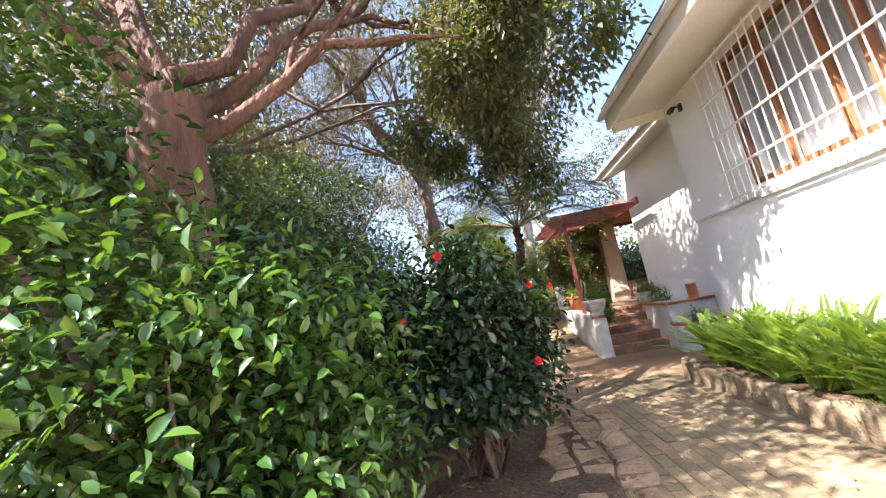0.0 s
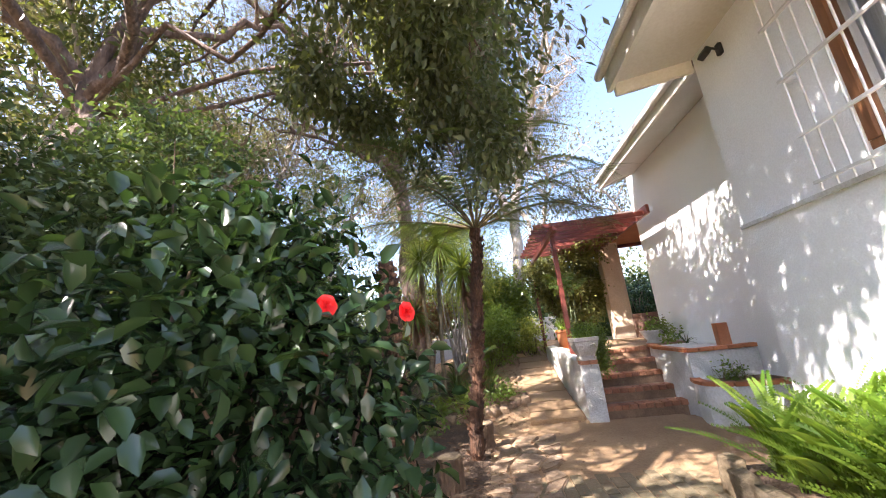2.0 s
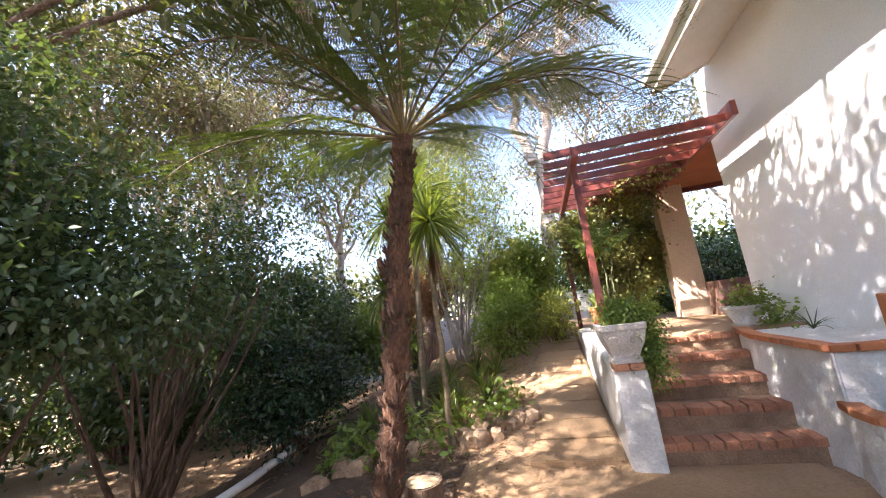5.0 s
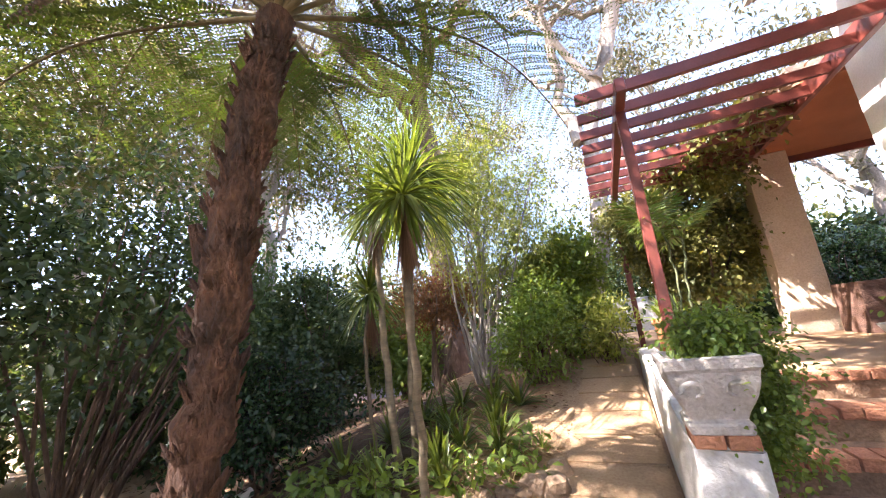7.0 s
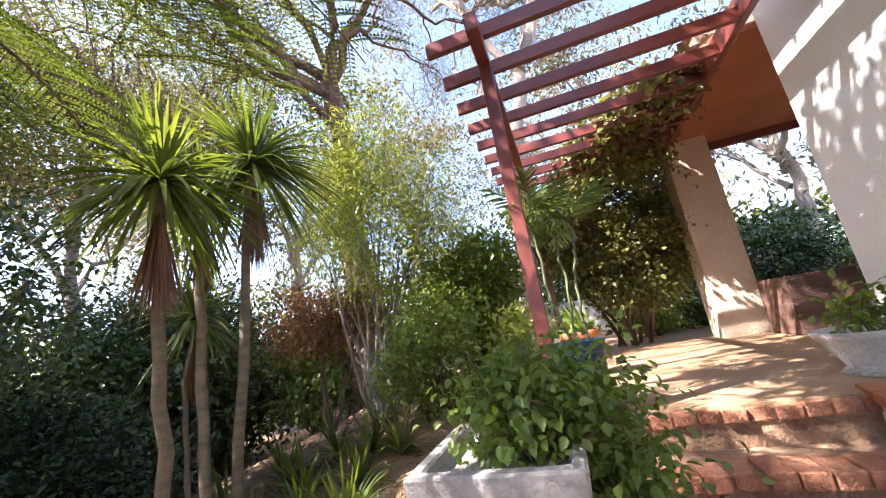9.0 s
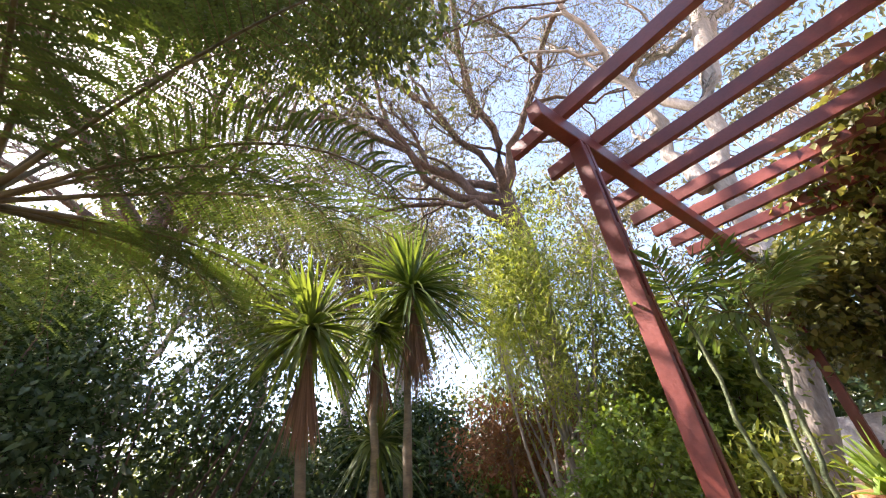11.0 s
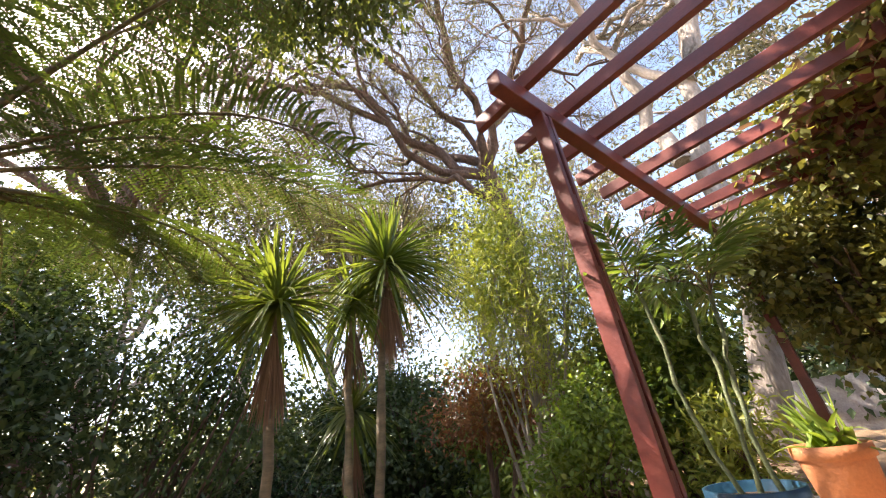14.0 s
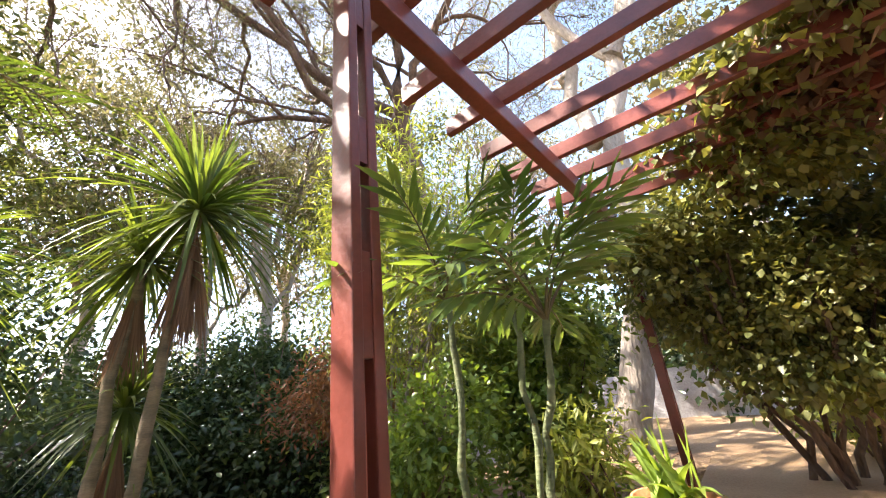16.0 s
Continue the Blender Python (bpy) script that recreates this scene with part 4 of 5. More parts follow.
# ---- tree fern ----
def frond_mesh(name, length, arch, pairs, seed):
    """One arching fern frond along +x: stalk and twice-cut leaflets."""
    rng = np.random.default_rng(seed)
    t = np.linspace(0, 1, 22)
    x = length * t * (1 - 0.12 * t * t)
    z = arch * (np.sin(t * 2.3) * 0.55 - 0.55 * t ** 3)
    rach = np.stack([x, 0.02 * np.sin(3 * t), z], -1)
    st = tube(Soup(), rach, np.linspace(0.014, 0.003, 22), 6)
    s = Soup()
    for i in range(pairs):
        u = 0.16 + 0.82 * i / pairs
        k = u * 21
        j = min(20, int(k))
        q = rach[j] + (rach[j + 1] - rach[j]) * (k - j)
        fwd = unit(rach[j + 1] - rach[j])
        ln = length * 0.24 * (math.sin(min(1, u * 1.25) * 2.6) ** 0.7 if u < 0.98 else 0.1) + 0.02
        for sd in (-1, 1):
            d = unit(np.array([0.35, sd, -0.12 + rng.normal() * 0.08]) + 0.2 * fwd)
            m = max(5, int(ln / 0.017))
            w = np.linspace(0.05, 1, m)[:, None]
            base = q + d * ln * w + np.array([0.05 * ln, 0, -0.42 * ln]) * w ** 2
            across = unit(np.cross(d, [0, 0, 1.0]))
            ll = 0.03 * np.sin(np.clip(1.08 - w[:, 0], 0.05, 1) * 1.7) * min(1, ln / 0.2)
            for e in (-1, 1):
                leaves(s, base, np.tile(across * e + d * 0.45, (m, 1)), np.tile([0, 0, 1.0], (m, 1)), ll, 0.0135, False, 0.1, 0.1)
            st.add(*strip(q, q + d * ln * 0.6 + np.array([0, 0, -0.09 * ln]), 0.003))
    return st.mesh(name + "_stalk", STALK), s.mesh(name + "_leaf", FROND)


def strip(a, b, w):
    n = unit(np.cross(np.subtract(b, a), [0, 0, 1.0])) * w
    return np.array([a - n, b - n * 0.4, b + n * 0.4, a + n]), [[0, 1, 2, 3]]


FM = [frond_mesh("frond", 2.1, 0.75, 25, 81), frond_mesh("frond", 2.3, 0.5, 27, 82), frond_mesh("frond", 1.8, 0.9, 22, 83)]


def fern_trunk(t, height, r0, r1, seed, lean=(0, 0), scars=90):
    rng = np.random.default_rng(seed)
    n = 34
    p = bend((0, 0, -0.1), (lean[0], lean[1], height), n, 0, rng, 0.008)
    s = tube(Soup(), p, np.linspace(r0, r1, n) * (1 + 0.1 * rng.normal(size=n)), 14, 0.1, rng)
    for i in range(int(height * 170)):
        u, a = rng.uniform(0, 0.97), rng.uniform(0, 6.28)
        k = int(u * (n - 1))
        rr = r0 + (r1 - r0) * u
        c = p[k] + np.array([math.cos(a), math.sin(a), 0]) * rr * 0.92
        out = np.array([math.cos(a), math.sin(a), rng.uniform(0.6, 2.2)])
        tube(s, np.array([c, c + out * rng.uniform(0.015, 0.03), c + out * 0.034]), [0.012, 0.008, 0.003], 4)
    part("trunk", s, FERNBARK, t)
    if not scars:
        return p[-1]
    s = Soup()
    for i in range(scars):
        u = (i + 0.5) / scars
        k = int(u * (n - 1))
        a = i * 2.4 + rng.normal() * 0.15
        rr = r0 + (r1 - r0) * u
        c = p[k] + np.array([math.cos(a), math.sin(a), 0]) * rr * 0.96
        out = np.array([math.cos(a), math.sin(a), 0.55])
        tube(s, np.array([c, c + out * 0.014, c + out * 0.02]), [0.024, 0.02, 0.012], 6)
    tagged(part("scar", s, SCAR, t, "old frond scars"), kind="stuff")
    return p[-1]


tf = thing("tree_fern", "tree fern with fibrous brown trunk and wide green fronds", "tree fern", (0.62, 6.93, gz(0.62, 6.93)))
top = fern_trunk(tf, 2.8, 0.08, 0.072, 84, (0.35, 0.22), 0)
part("broken_stub", tube(Soup(), [(0.24, 0.16, 1.66), (0.15, 0.07, 1.76), (0.13, 0.05, 1.88)], [0.045, 0.036, 0.022], 8), FERNBARK, tf, "broken frond stub")
rng = np.random.default_rng(85)
for k in range(29):
    stalk, leaf = FM[k % 3]
    m = pose(*top, 0, -rng.uniform(-6, 20) if k < 24 else -45, k * 137.5 + rng.uniform(-10, 10))
    f = part("frond", stalk, None, tf)
    f.matrix_local = m
    part("blade", leaf, None, f)
stp = thing("fern_stump", "dead tree fern trunk cut off flat", "stump", (0.2, 5.08, gz(0.2, 5.08)))
fern_trunk(stp, 2.1, 0.07, 0.06, 86, (0.02, 0.03), 190)


# ---- sword plants ----
def rosette(s, rng, centre, n, length, width, low=-0.9, high=1.4, seg=6, sag=0.9):
    for i in range(n):
        a = rng.uniform(0, 6.28)
        el = low + (high - low) * (i + rng.uniform(0, 1)) / n
        d = np.array([math.cos(a) * math.cos(el), math.sin(a) * math.cos(el), math.sin(el)])
        L = length * rng.uniform(0.75, 1.1)
        t = np.linspace(0, 1, seg)[:, None]
        p = np.asarray(centre) + d * L * t + np.array([0, 0, -1.0]) * (sag * L * 0.5 * math.cos(el) * t ** 2.2)
        dd, side, up = frames_along(p)
        w = width * np.array([0.5, 1, 1, 0.85, 0.55, 0.06])[:seg, None] / 2
        v = np.stack([p - side * w + up * w * -0.35, p, p + side * w + up * w * -0.35], 1).reshape(-1, 3)
        k = np.arange(seg - 1)[:, None] * 3
        s.add(v, np.concatenate([k + np.array([0, 1, 4, 3]), k + np.array([1, 2, 5, 4])]))


def cordyline(base, heads, seed, label, r=0.045):
    rng = np.random.default_rng(seed)
    t = thing("cordyline", label, "cordyline tree", base, group="cordylines")
    s, lv, dr = Soup(), Soup(), Soup()
    for hx, hy, hz, n, ln in heads:
        p = bend((0, 0, -0.1), (hx, hy, hz), 12, 0.0, rng, 0.02)
        tube(s, p, np.linspace(r, r * 0.75, 12), 9, 0.06, rng)
        rosette(lv, rng, (hx, hy, hz + 0.06), int(n * 1.2), ln, 0.03, -0.8, 1.45)
        rosette(dr, rng, (hx, hy, hz - 0.1), int(n * 0.9), ln * 0.95, 0.013, -1.56, -1.33, 6, 0.3)
    part("trunk", s, CANE, t, smooth=True)
    part("crown", lv, STRAP, t)
    tagged(part("dry_skirt", dr, DRYLEAF, t, "hanging brown dead leaves"), kind="stuff")
    return t


cordyline((0.0, 9.75, gz(0, 9.75)), [(0.12, 0.2, 3.1, 190, 0.95)], 91, "cordyline with a full head of arching green straps")
cordyline((-0.12, 9.65, gz(0, 9.75)), [(-0.15, 0.1, 2.75, 110, 0.75)], 92, "thin cordyline cane with a spiky head")
cordyline((0.58, 8.82, gz(0.58, 8.82)), [(0.06, -0.08, 2.45, 150, 0.62)], 93, "cordyline cane with long drooping straps and brown skirt", 0.036)
cordyline((-0.55, 9.8, gz(-0.55, 9.8)), [(0.05, 0.05, 1.75, 80, 0.6)], 94, "short young cordyline with narrow pale straps", 0.025)


def clump(name, label, cat, at, n, ln, w, seed, mat=STRAP, low=0.1, group="", sag=1.0):
    rng = np.random.default_rng(seed)
    s = Soup()
    rosette(s, rng, (0, 0, 0.02), n, ln, w, low, 1.4, 6, sag)
    o = thing(name, label, cat, at, 0, group)
    tagged(part("leaf_spray", s, mat, o), kind="stuff")
    return o


for k, (x, y) in enumerate(((0.45, 9.9), (0.15, 10.3), (0.7, 10.3), (-0.3, 10.6), (-0.1, 9.2), (0.5, 9.3), (0.9, 10.7), (0.55, 10.8), (0.1, 10.9), (0.85, 9.85), (0.3, 9.6), (-0.5, 10.1), (1.0, 11.9), (-0.7, 9.5))):
    clump("agapanthus", "clump of dark green strap leaves", "plant", (x, y, gz(x, y)), 38, 0.55, 0.035, 100 + k, STRAP, 0.3, "strap leaf clumps")
for k, (x, y) in enumerate(((-0.5, 8.7), (-0.2, 8.5), (-0.75, 8.5), (0.25, 8.75), (0.7, 9.2), (-0.9, 9.0), (1.0, 9.5), (-0.2, 9.0), (1.5, 12.6), (1.3, 12.1))):
    shrub("low_plant", "low broad-leaved green ground plant", "plant", (x, y, gz(x, y)), [(0, 0, 0.18, 0.3, 0.3, 0.18)], 380, 0.1, 0.06, MIDLEAF, STALK, 110 + k, 2, False, 0.1, 0.2, 10, 0.0, 0.3, 0.006, "low ground plants")
for k, (x, y) in enumerate(((0.75, 2.6), (0.55, 4.55), (0.9, 9.7), (1.25, 9.9))):
    clump("grass_tuft", "small tuft of pale green grass blades", "grass", (x, y, gz(x, y)), 40, 0.26, 0.01, 120 + k, STRAP, 0.4, "grass tufts")


# ---- feather palms ----
def pinnate(length, pairs, ln, w, seed, arch=0.35):
    rng = np.random.default_rng(seed)
    t = np.linspace(0, 1, 12)
    r = np.stack([length * t, 0 * t, arch * length * (t - 1.3 * t ** 2.2)], -1)
    s = tube(Soup(), r, np.linspace(0.005, 0.0015, 12), 5)
    lv = Soup()
    for i in range(pairs):
        u = 0.3 + 0.7 * i / (pairs - 1)
        q = np.array([np.interp(u, t, r[:, a]) for a in range(3)])
        for sd in (-1, 1):
            d = unit(np.array([0.45 + 0.6 * u, sd * (1.1 - 0.5 * u), -0.55 + rng.normal() * 0.25]))[None]
            leaves(lv, q[None], d, np.array([[0, 0, 1.0]]), ln * (0.7 + 0.5 * math.sin(u * 2.8)), w, True, 0.15, 0.165)
    return s.mesh("palm_rib", STALK), lv.mesh("palm_leaflets", PALMLEAF)


PM = [pinnate(0.36, 11, 0.13, 0.019, 131), pinnate(0.3, 9, 0.12, 0.02, 132)]


def palm(at, h, lean, seed, nf=8):
    rng = np.random.default_rng(seed)
    t = thing("bamboo_palm", "slender bamboo palm with ringed cane in blue pot", "palm", at, group="bamboo palms")
    p = bend((0, 0, -0.05), (lean[0], lean[1], h), 14, 0, rng, 0.01)
    rr = np.full(14, 0.009)
    rr[1::3] = 0.011
    part("cane", tube(Soup(), p, rr, 8), GREENCANE, t, smooth=True)
    for k in range(nf):
        a, b = PM[k % 2]
        f = part("frond", a, None, t)
        f.matrix_local = pose(*p[-1], rng.uniform(-25, 25), -rng.uniform(0, 70), k * 137 + rng.uniform(-15, 15))
        part("blade", b, None, f)
    return t


for k, (x, y, h, lx, ly) in enumerate(((2.57, 9.86, 0.84, -0.08, 0.03), (2.62, 9.96, 0.86, 0.0, 0.08), (2.69, 9.9, 0.74, 0.06, 0.06))):
    palm((x, y, 1.27), h, (lx, ly), 140 + k)

# ---- vine over the pergola ----
rng = np.random.default_rng(150)
vine = thing("climbing_vine", "dense leafy creeper hanging over the red pergola", "vine", (3.2, 13.3, PZ - 0.1))
s, st = Soup(), Soup()
crown(s, rng, [(0, 0.1, 2.0, 0.9, 0.5, 0.7), (0.6, -0.1, 1.5, 0.6, 0.45, 0.8), (-0.5, 0.0, 2.3, 0.6, 0.6, 0.5), (0.4, -0.7, 2.45, 0.7, 0.6, 0.3), (-0.6, -0.4, 1.9, 0.35, 0.35, 0.45), (-0.9, -0.6, 2.2, 0.3, 0.45, 0.35), (0.9, 0.4, 2.1, 0.6, 0.5, 0.6), (0.2, 0.3, 1.3, 0.6, 0.35, 0.4), (1.1, 0.2, 1.5, 0.4, 0.35, 0.5), (0.3, -0.1, 1.1, 0.9, 0.45, 0.4), (-0.2, 0.0, 1.45, 0.6, 0.4, 0.4), (0.9, 0.2, 0.95, 0.4, 0.35, 0.35)], 44000, 0.075, 0.06, 0.22, 0.9, False, 0.1, 12, 0.12)
crown(s, rng, [(0.1, -1.0, 2.68, 0.8, 0.5, 0.12), (0.5, -1.7, 2.68, 0.5, 0.5, 0.12), (-0.4, -0.5, 2.68, 0.6, 0.5, 0.14), (0.4, -0.2, 2.7, 0.6, 0.5, 0.16), (0.75, -2.1, 2.66, 0.25, 0.4, 0.1)], 6000, 0.085, 0.065, 0.2, 0.5, False, 0.1, 12, 0.25)
for k in range(9):
    a = rng.uniform(-0.5, 0.5, 2)
    tube(st, bend((0.25 + a[0] * 0.35, 0.35 + a[1] * 0.3, -0.1), (a[0] * 2, a[1] * 0.9, 1.9), 9, 0, rng, 0.07), np.linspace(0.035, 0.012, 9), 6)
th = Soup()
crown(th, rng, [(0.55, -0.9, 2.7, 0.5, 0.9, 0.07), (0.6, 0.0, 2.7, 0.5, 0.6, 0.07), (0.85, -1.9, 2.72, 0.2, 0.6, 0.05)], 9000, 0.12, 0.07, 0.2, 0.1, False, 0.0, 12, 0.0)
tagged(part("dead_growth", th, DRYLEAF, vine, "dense dead brown creeper growth on the rafters"), kind="stuff")
part("stem", st, BARK, vine, smooth=True)
part("crown", s, VINELEAF, vine)


# ---- pots ----
def lathe(s, prof, sides=28, squash=1.0):
    prof = np.asarray(prof, float)
    th = np.linspace(0, 2 * np.pi, sides, endpoint=False)
    v = np.stack([prof[:, None, 0] * np.cos(th), prof[:, None, 0] * np.sin(th) * squash, np.repeat(prof[:, 1:2], sides, 1)], -1)
    n = len(prof)
    i, j = np.meshgrid(np.arange(n - 1), np.arange(sides), indexing="ij")
    k = (j + 1) % sides
    s.add(v.reshape(-1, 3), np.stack([i * sides + j, i * sides + k, (i + 1) * sides + k, (i + 1) * sides + j], -1).reshape(-1, 4))
    return s


def pot(name, label, at, r, h, mat, foot=0.7):
    t = thing(name, label, "plant pot", at)
    part("body", lathe(Soup(), [(0.01, 0), (r * foot, 0), (r * 0.93, h * 0.82), (r * 0.94, h * 0.84), (r * 1.03, h * 0.85), (r * 1.03, h), (r * 0.93, h), (r * 0.9, h * 0.9), (0.01, h * 0.9)]), mat, t, smooth=False)
    part("soil", lathe(Soup(), [(0.01, h * 0.915), (r * 0.9, h * 0.91)]), LITTER, t, "dark potting soil")
    return t


pot("blue_pot", "large blue plastic pot holding slender bamboo palms", (2.62, 9.88, PZ), 0.155, 0.42, BLUE, 0.8)
pot("terracotta_pot", "wide terracotta pot with a leafy plant", (2.66, 11.22, PZ), 0.18, 0.42, TERRA)
pp = thing("potted_plant", "broad yellow-green strap leaves growing in terracotta pot", "plant", (2.66, 11.22, PZ + 0.38))
rng = np.random.default_rng(160)
for k in range(34):
    lf = Soup()
    rosette(lf, rng, (rng.normal() * 0.05, rng.normal() * 0.05, 0), 1, 0.4, 0.045, rng.uniform(0.2, 0.9), 1.4, 6, 1.1)
    part("leaf", lf, MIDLEAF, pp, smooth=True)

trough = thing("stone_trough", "pale cast concrete trough with scroll relief", "planter", (2.39, 8.37, 0.86), 0)
bm = bmesh.new()
rings = []
for z, hx, hy in ((0.0, 0.12, 0.125), (0.045, 0.125, 0.13), (0.06, 0.108, 0.112), (0.1, 0.122, 0.13), (0.16, 0.15, 0.165), (0.22, 0.168, 0.187), (0.28, 0.176, 0.197), (0.285, 0.186, 0.209), (0.34, 0.189, 0.212), (0.34, 0.155, 0.175), (0.3, 0.15, 0.17)):
    rings.append([bm.verts.new((x, y, z)) for x, y in ((-hx, -hy), (hx, -hy), (hx, hy), (-hx, hy))])
for r0, r1 in zip(rings, rings[1:]):
    for i in range(4):
        bm.faces.new((r0[i], r0[(i + 1) % 4], r1[(i + 1) % 4], r1[i]))
bm.faces.new(rings[0][::-1])
bm.faces.new(rings[-1])
bmesh.ops.bevel(bm, geom=list(bm.edges), offset=0.006, segments=1, affect="EDGES")
part("body", bm, CAST, trough)
for sx in (-1, 1):
    a = np.linspace(0, 4.6, 20)
    rr = 0.056 - 0.009 * a
    p = np.stack([sx * (0.078 + rr * np.cos(a)), -0.176 - 0.3 * rr * np.sin(a), 0.19 + rr * np.sin(a)], -1)
    part("scroll", tube(Soup(), p, np.linspace(0.013, 0.008, 20), 7), CAST, trough, smooth=True)
shrub("trough_plant", "lush green trailing plant filling stone trough", "plant", (2.39, 8.39, 1.16), [(-0.04, 0.02, 0.09, 0.2, 0.22, 0.1), (0.08, 0.06, 0.1, 0.19, 0.2, 0.09), (0.22, 0.08, -0.1, 0.06, 0.18, 0.22), (0.22, 0.05, -0.35, 0.05, 0.14, 0.3)], 10500, 0.032, 0.021, MIDLEAF, STALK, 161, 2, True, 0.4, 0.14, 10, 0.0, 0.3, 0.005)
wp = thing("white_planter", "low white bowl planter with green succulent", "planter", (4.17, 10.2, PZ))
part("body", lathe(Soup(), [(0.01, 0), (0.16, 0), (0.12, 0.04), (0.22, 0.2), (0.24, 0.24), (0.2, 0.24), (0.18, 0.2), (0.01, 0.2)]), CAST, wp)
shrub("succulent", "grey-green bushy succulent spilling over planter", "plant", (4.17, 10.2, PZ + 0.18), [(0, 0, 0.12, 0.3, 0.3, 0.16), (-0.2, -0.1, 0, 0.14, 0.2, 0.18), (0.1, -0.35, -0.05, 0.16, 0.25, 0.14)], 1500, 0.06, 0.04, MIDLEAF, STALK, 162, 2, True, 0.1, 0.15, 10, 0, 0.3, 0.006)
shrub("small_succulent", "small grey-green succulent in the lower wall bed", "plant", (3.98, 7.68, 0.5), [(0, 0, 0.08, 0.2, 0.14, 0.12)], 420, 0.05, 0.03, MIDLEAF, STALK, 163, 2, False, 0, 0.1, 10, 0, 0.3, 0.005)
clump("aloe", "thin grey aloe leaves against the wall", "plant", (4.2, 9.05, 0.88), 14, 0.3, 0.02, 164, SHADELEAF, 0.3)
bx = thing("wooden_planter", "dark square timber planter box on patio", "planter", (5.06, 12.4, PZ))
for lo, hi in (((-0.3, -0.3, 0), (0.3, -0.26, 0.6)), ((-0.3, 0.26, 0), (0.3, 0.3, 0.6)), ((-0.3, -0.26, 0), (-0.26, 0.26, 0.6)), ((0.26, -0.26, 0), (0.3, 0.26, 0.6))):
    part("board", block(lo, hi, 0.006), BOXWOOD, bx)
part("soil", block((-0.26, -0.26, 0.02), (0.26, 0.26, 0.54)), LITTER, bx)
gp = pot("green_pot", "small pale green pot at the column foot", (5.1, 13.7, PZ), 0.16, 0.18, GREENPOT, 0.9)

# ---- path border ----
rng = np.random.default_rng(170)
FERN = []
for k in range(7):
    s = Soup()
    el, L = rng.uniform(0.85, 1.4), rng.uniform(0.5, 0.82)
    d = np.array([math.cos(el), 0, math.sin(el)])
    t = np.linspace(0.08, 1, 34)[:, None]
    p = d * L * t + np.array([1.0, 0.15 * rng.normal(), -0.75]) * (0.32 * L * t ** 2.4)
    side = np.array([0, 1.0, 0])
    up = np.cross(side, d)
    w = 0.062 * np.sin(np.clip(t[:, 0] * 0.9 + 0.12, 0, 1) * 2.9) ** 0.6 + 0.006
    for e in (-1, 1):
        leaves(s, p, np.tile(side * e + d * 0.22, (34, 1)), np.tile(-up, (34, 1)), w, 0.026, False, 0.1, 0.15)
    s.add(*strip(np.zeros(3), p[12], 0.004))
    s.add(*strip(p[12], p[30], 0.003))
    FERN.append(s.mesh("fern_frond", FERNLEAF))
for i in range(44):
    y = 1.9 + 3.6 * ((i // 2) + 0.5) / 22 + rng.normal() * 0.05
    x = (2.95 if i % 2 else 3.32) + rng.normal() * 0.05
    o = thing("sword_fern", "upright bright green sword fern clump in bed", "fern", (x, y, 0.2), 0, "sword ferns")
    for j in range(17):
        f = part("frond", FERN[(i + j) % 7], None, o)
        f.matrix_local = pose(rng.normal() * 0.03, rng.normal() * 0.03, 0, 0, rng.uniform(-22, 14), j * 137.5 + rng.uniform(-20, 20)) @ Matrix.Diagonal((1, 1, rng.uniform(0.85, 1.15), 1))
bed = part("planting_bed", block((2.78, -2.0, -0.1), (3.62, 5.75, 0.2), 0.03), LITTER)
tagged(bed, "dark leafy soil bed against the house wall", "soil bed", kind="structure")
for i in range(28):
    y = 5.72 - i * 0.235
    w, h = rng.uniform(0.1, 0.116), rng.uniform(0.2, 0.27)
    bm = block((-0.06, -w, -0.1), (0.06, w, h), 0.03)
    for v in bm.verts:
        v.co += Vector((rng.normal(), rng.normal(), rng.normal())) * 0.006
    o = part("edging_block", bm, LOGEDGE, smooth=True)
    o.matrix_world = pose(2.7 + rng.normal() * 0.012, y, 0, rng.normal() * 2, rng.normal() * 4, rng.normal() * 4)
    tagged(o, "rounded tan upright edging block by the fern bed", "edging block", "bed edging blocks")


def stone(name, label, at, size, seed, group, mat=ROCK, flat=0.4):
    rng = np.random.default_rng(seed)
    bm = bmesh.new()
    bmesh.ops.create_icosphere(bm, subdivisions=2, radius=1)
    f = rng.uniform(-1, 1, 3) * 3
    for v in bm.verts:
        k = 1 + 0.28 * noise.noise(v.co * 1.3 + Vector(f))
        v.co = Vector((max(-0.78, min(0.78, v.co.x)) * k * size[0], max(-0.78, min(0.78, v.co.y)) * k * size[1], max(-flat, min(flat, v.co.z)) * k * size[2]))
    o = part(name, bm, mat, smooth=False)
    o.matrix_world = pose(*at, rng.normal() * 4, rng.normal() * 4, rng.uniform(0, 360))
    return tagged(o, label, "stone", group)


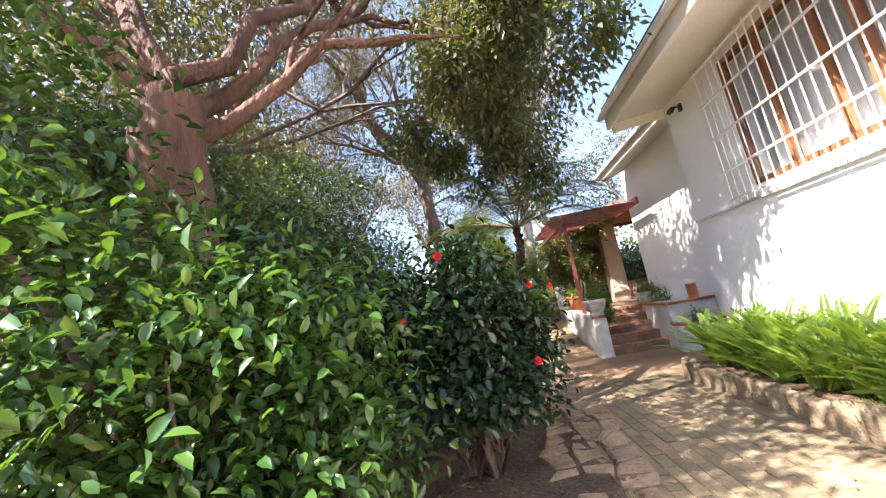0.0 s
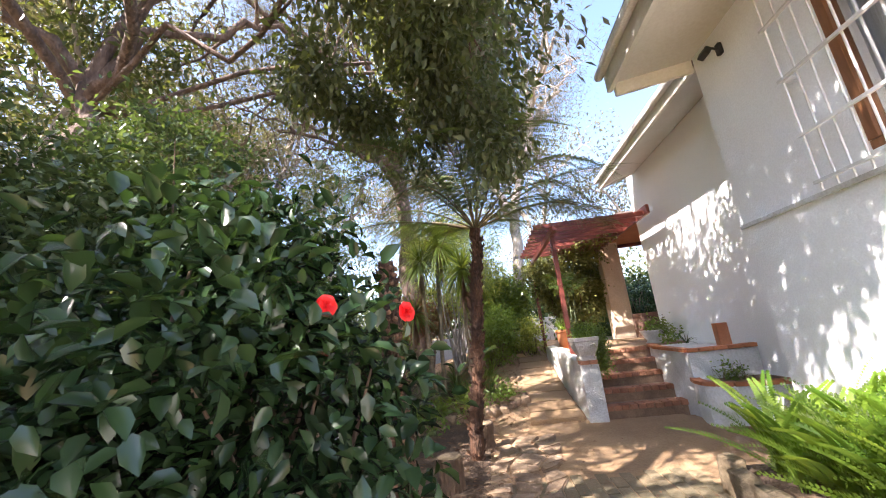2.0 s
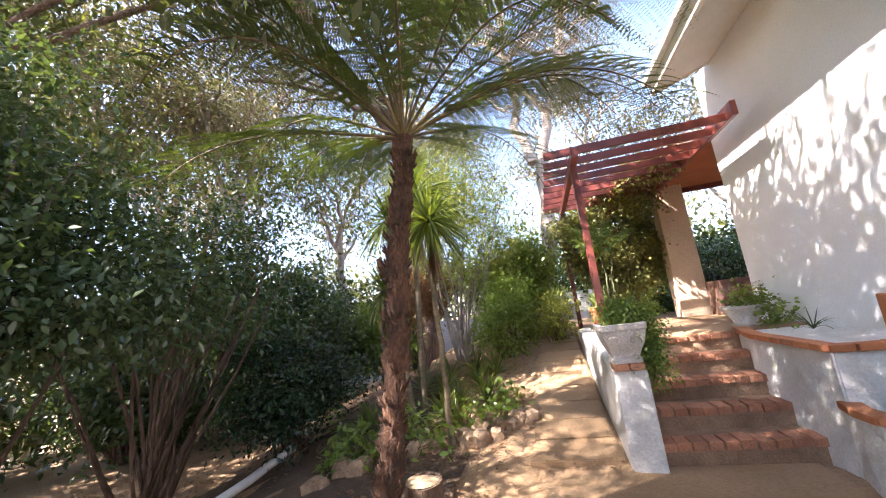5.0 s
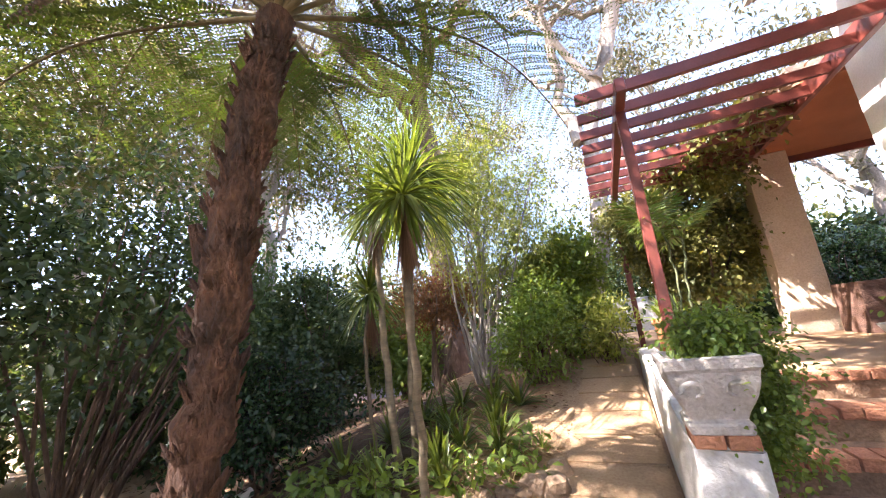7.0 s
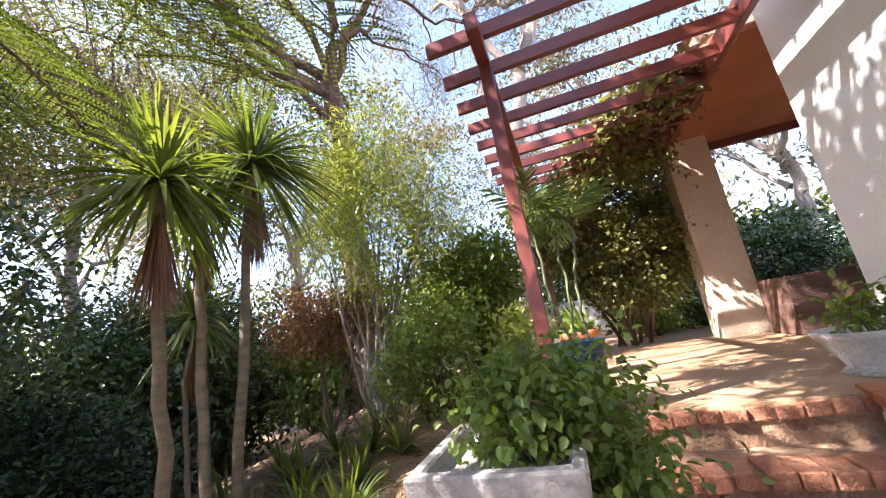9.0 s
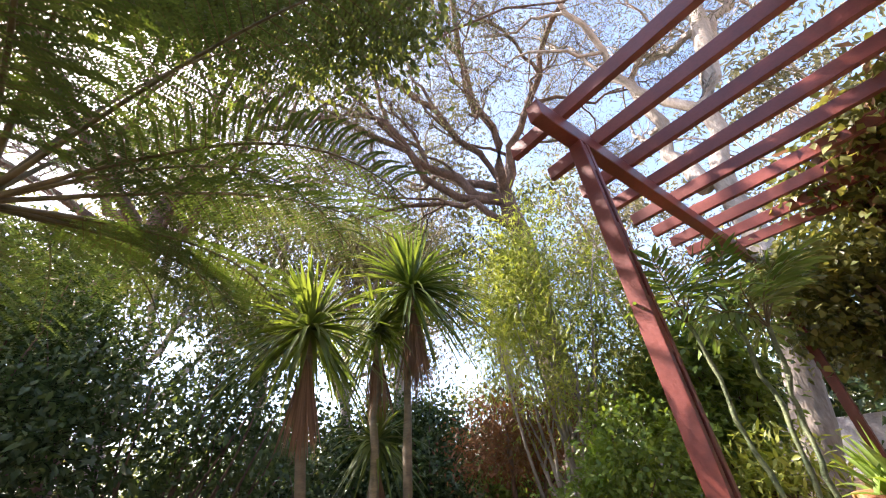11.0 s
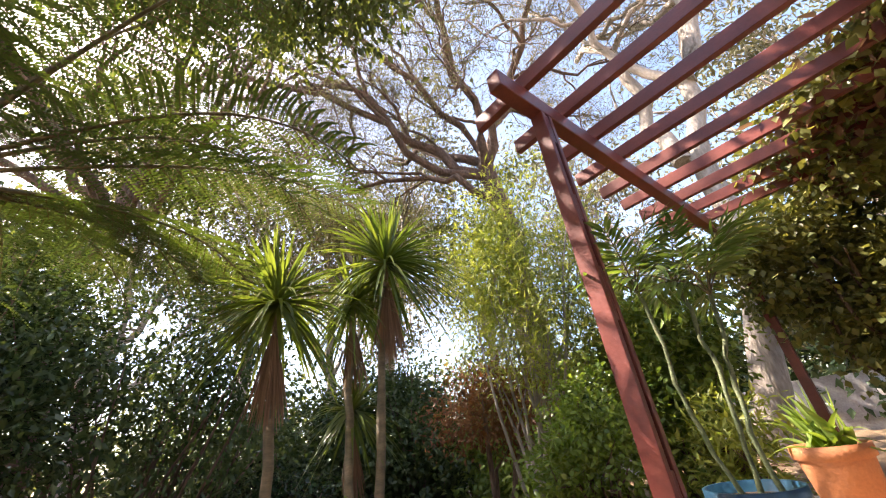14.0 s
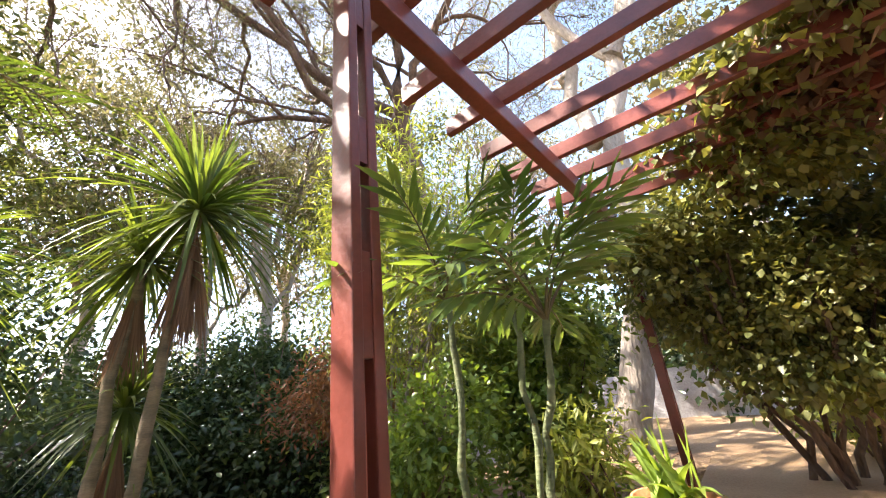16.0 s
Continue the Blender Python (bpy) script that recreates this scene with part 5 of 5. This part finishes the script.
FR = np.random.default_rng(77)
NR = 22
lat = np.stack([np.stack([0.16 + 0.27 * c + 0.035 * r + FR.normal(size=1)[0] * 0.035 + 0.04 * math.sin(r * 1.7), 2.2 + 0.25 * r + FR.normal(size=1)[0] * 0.05 + 0.09 * (c % 2)]) for r in range(NR + 1) for c in range(4)]).reshape(NR + 1, 4, 2)
for r in range(NR):
    for c in range(3):
        q = np.stack([lat[r, c], lat[r, c + 1], lat[r + 1, c + 1], lat[r + 1, c]])
        mid = q.mean(0)
        q = mid + (q - mid) * FR.uniform(0.86, 0.95)
        z = gz(mid[0], mid[1]) * (mid[0] < 0.4)
        o = part("flagstone", prism([tuple(v) for v in q], z - 0.06, [z + FR.uniform(0.0, 0.03) for _ in range(4)]), ROCK)
        tagged(o, "flat brown irregular flagstone at the path edge", "stone", "path edge flagstones")
for k in range(34):
    f = k / 33
    x, y = -0.7 + 2.2 * f + rng.normal() * 0.05, 8.15 + 1.25 * f ** 0.8 + rng.normal() * 0.08
    sz = rng.uniform(0.085, 0.16)
    stone("edging_rock", "rough brown rock edging the flower bed", (x, y, gz(x, y) + 0.03), (sz, sz * 0.8, sz * 0.9), 240 + k, "bed edging rocks", flat=0.8)
for x, y, r in ((0.72, 7.45, 0.14), (0.43, 6.15, 0.13)):
    lg = thing("log_stump", "short sawn log stump beside the path", "stump", (x, y, gz(x, y)), group="log stumps")
    part("bark", tube(Soup(), bend((0, 0, -0.05), (0.01, 0, 0.3), 6, 0, rng, 0.004), np.array([1.12, 1.06, 1.0, 0.97, 0.96, 0.95]) * r, 16, 0.03, rng), BARK, lg)
    part("cut_face", lathe(Soup(), [(0.005, 0.308), (r * 0.9, 0.306), (r * 0.93, 0.298)], 16), LOGEDGE, lg, "pale sawn top")
pp = part("pipe", tube(Soup(), [(-1.78, 7.7, gz(-1.78, 7.7) + 0.12), (-1.8, 8.5, gz(-1.8, 8.5) + 0.13), (-1.78, 9.3, gz(-1.78, 9.3) + 0.14)], [0.05] * 3, 14), PIPE, smooth=True)
tagged(pp, "white plastic drain pipe lying on soil", "pipe")

side = thing("side_path", "sunlit tan slab path beside the white wall", "path", kind="structure")
for k in range(11):
    y0 = 8.42 + 0.42 * k
    q = [(1.42 + 0.02 * k + 0.02 * math.sin(k * 2.1), y0), (2.24, y0), (2.24, y0 + 0.405), (1.44 + 0.02 * k + 0.02 * math.sin(k * 2.1 + 1), y0 + 0.405)]
    part("slab", prism(q, gz(1.8, y0) - 0.15, [gz(x, y) + 0.035 for x, y in q]), PATIO, side)

# ---- leaf litter ----
n = 13000
rng = np.random.default_rng(180)
x, y = rng.uniform(-5.5, 2.2, n), rng.uniform(0.5, 15, n)
keep = ~((x > 0.95) & (y < 8.3))
x, y = x[keep], y[keep]
s = Soup()
a = rng.uniform(0, 6.28, len(x))
leaves(s, np.stack([x, y, ground_z(x, y) + 0.012], -1), np.stack([np.cos(a), np.sin(a), rng.uniform(0, 0.3, len(x))], -1), np.stack([rng.normal(size=len(x)) * 0.3, rng.normal(size=len(x)) * 0.3, np.ones(len(x))], -1), rng.uniform(0.04, 0.09, len(x)), 0.03)
m = 160
x, y, a = rng.uniform(1.0, 2.6, m), rng.uniform(1.5, 8.2, m), rng.uniform(0, 6.28, m)
x = np.where(rng.uniform(size=m) < 0.6, 1.0 + (x - 1.0) * 0.25, x)
leaves(s, np.stack([x, y, np.full(m, 0.008)], -1), np.stack([np.cos(a), np.sin(a), rng.uniform(0, 0.25, m)], -1), np.stack([rng.normal(size=m) * 0.2, rng.normal(size=m) * 0.2, np.ones(m)], -1), rng.uniform(0.03, 0.07, m), 0.025)
lit = part("leaf_litter", s, DRYLEAF)
tagged(lit, "scattered dry brown fallen leaves", "leaf litter", kind="stuff")

# ---- paving bricks, nearest stretch ----
pv = part("tmpv", block((0, 0, -0.04), (0.106, 0.216, 0), 0.005), PAVER)
pave = pv.data
bpy.data.objects.remove(pv)
ST = random.Random(9)
count = 0
for c in range(15):
    for r in range(20):
        x = 0.98 + c * 0.115
        y = 1.7 + r * 0.227 + (0.113 if c % 2 else 0)
        o = part("paver", pave, None, path)
        o.matrix_world = pose(x, y, ST.uniform(-0.006, 0.003), ST.uniform(-0.8, 0.8), ST.uniform(-0.8, 0.8), ST.uniform(-1, 1))
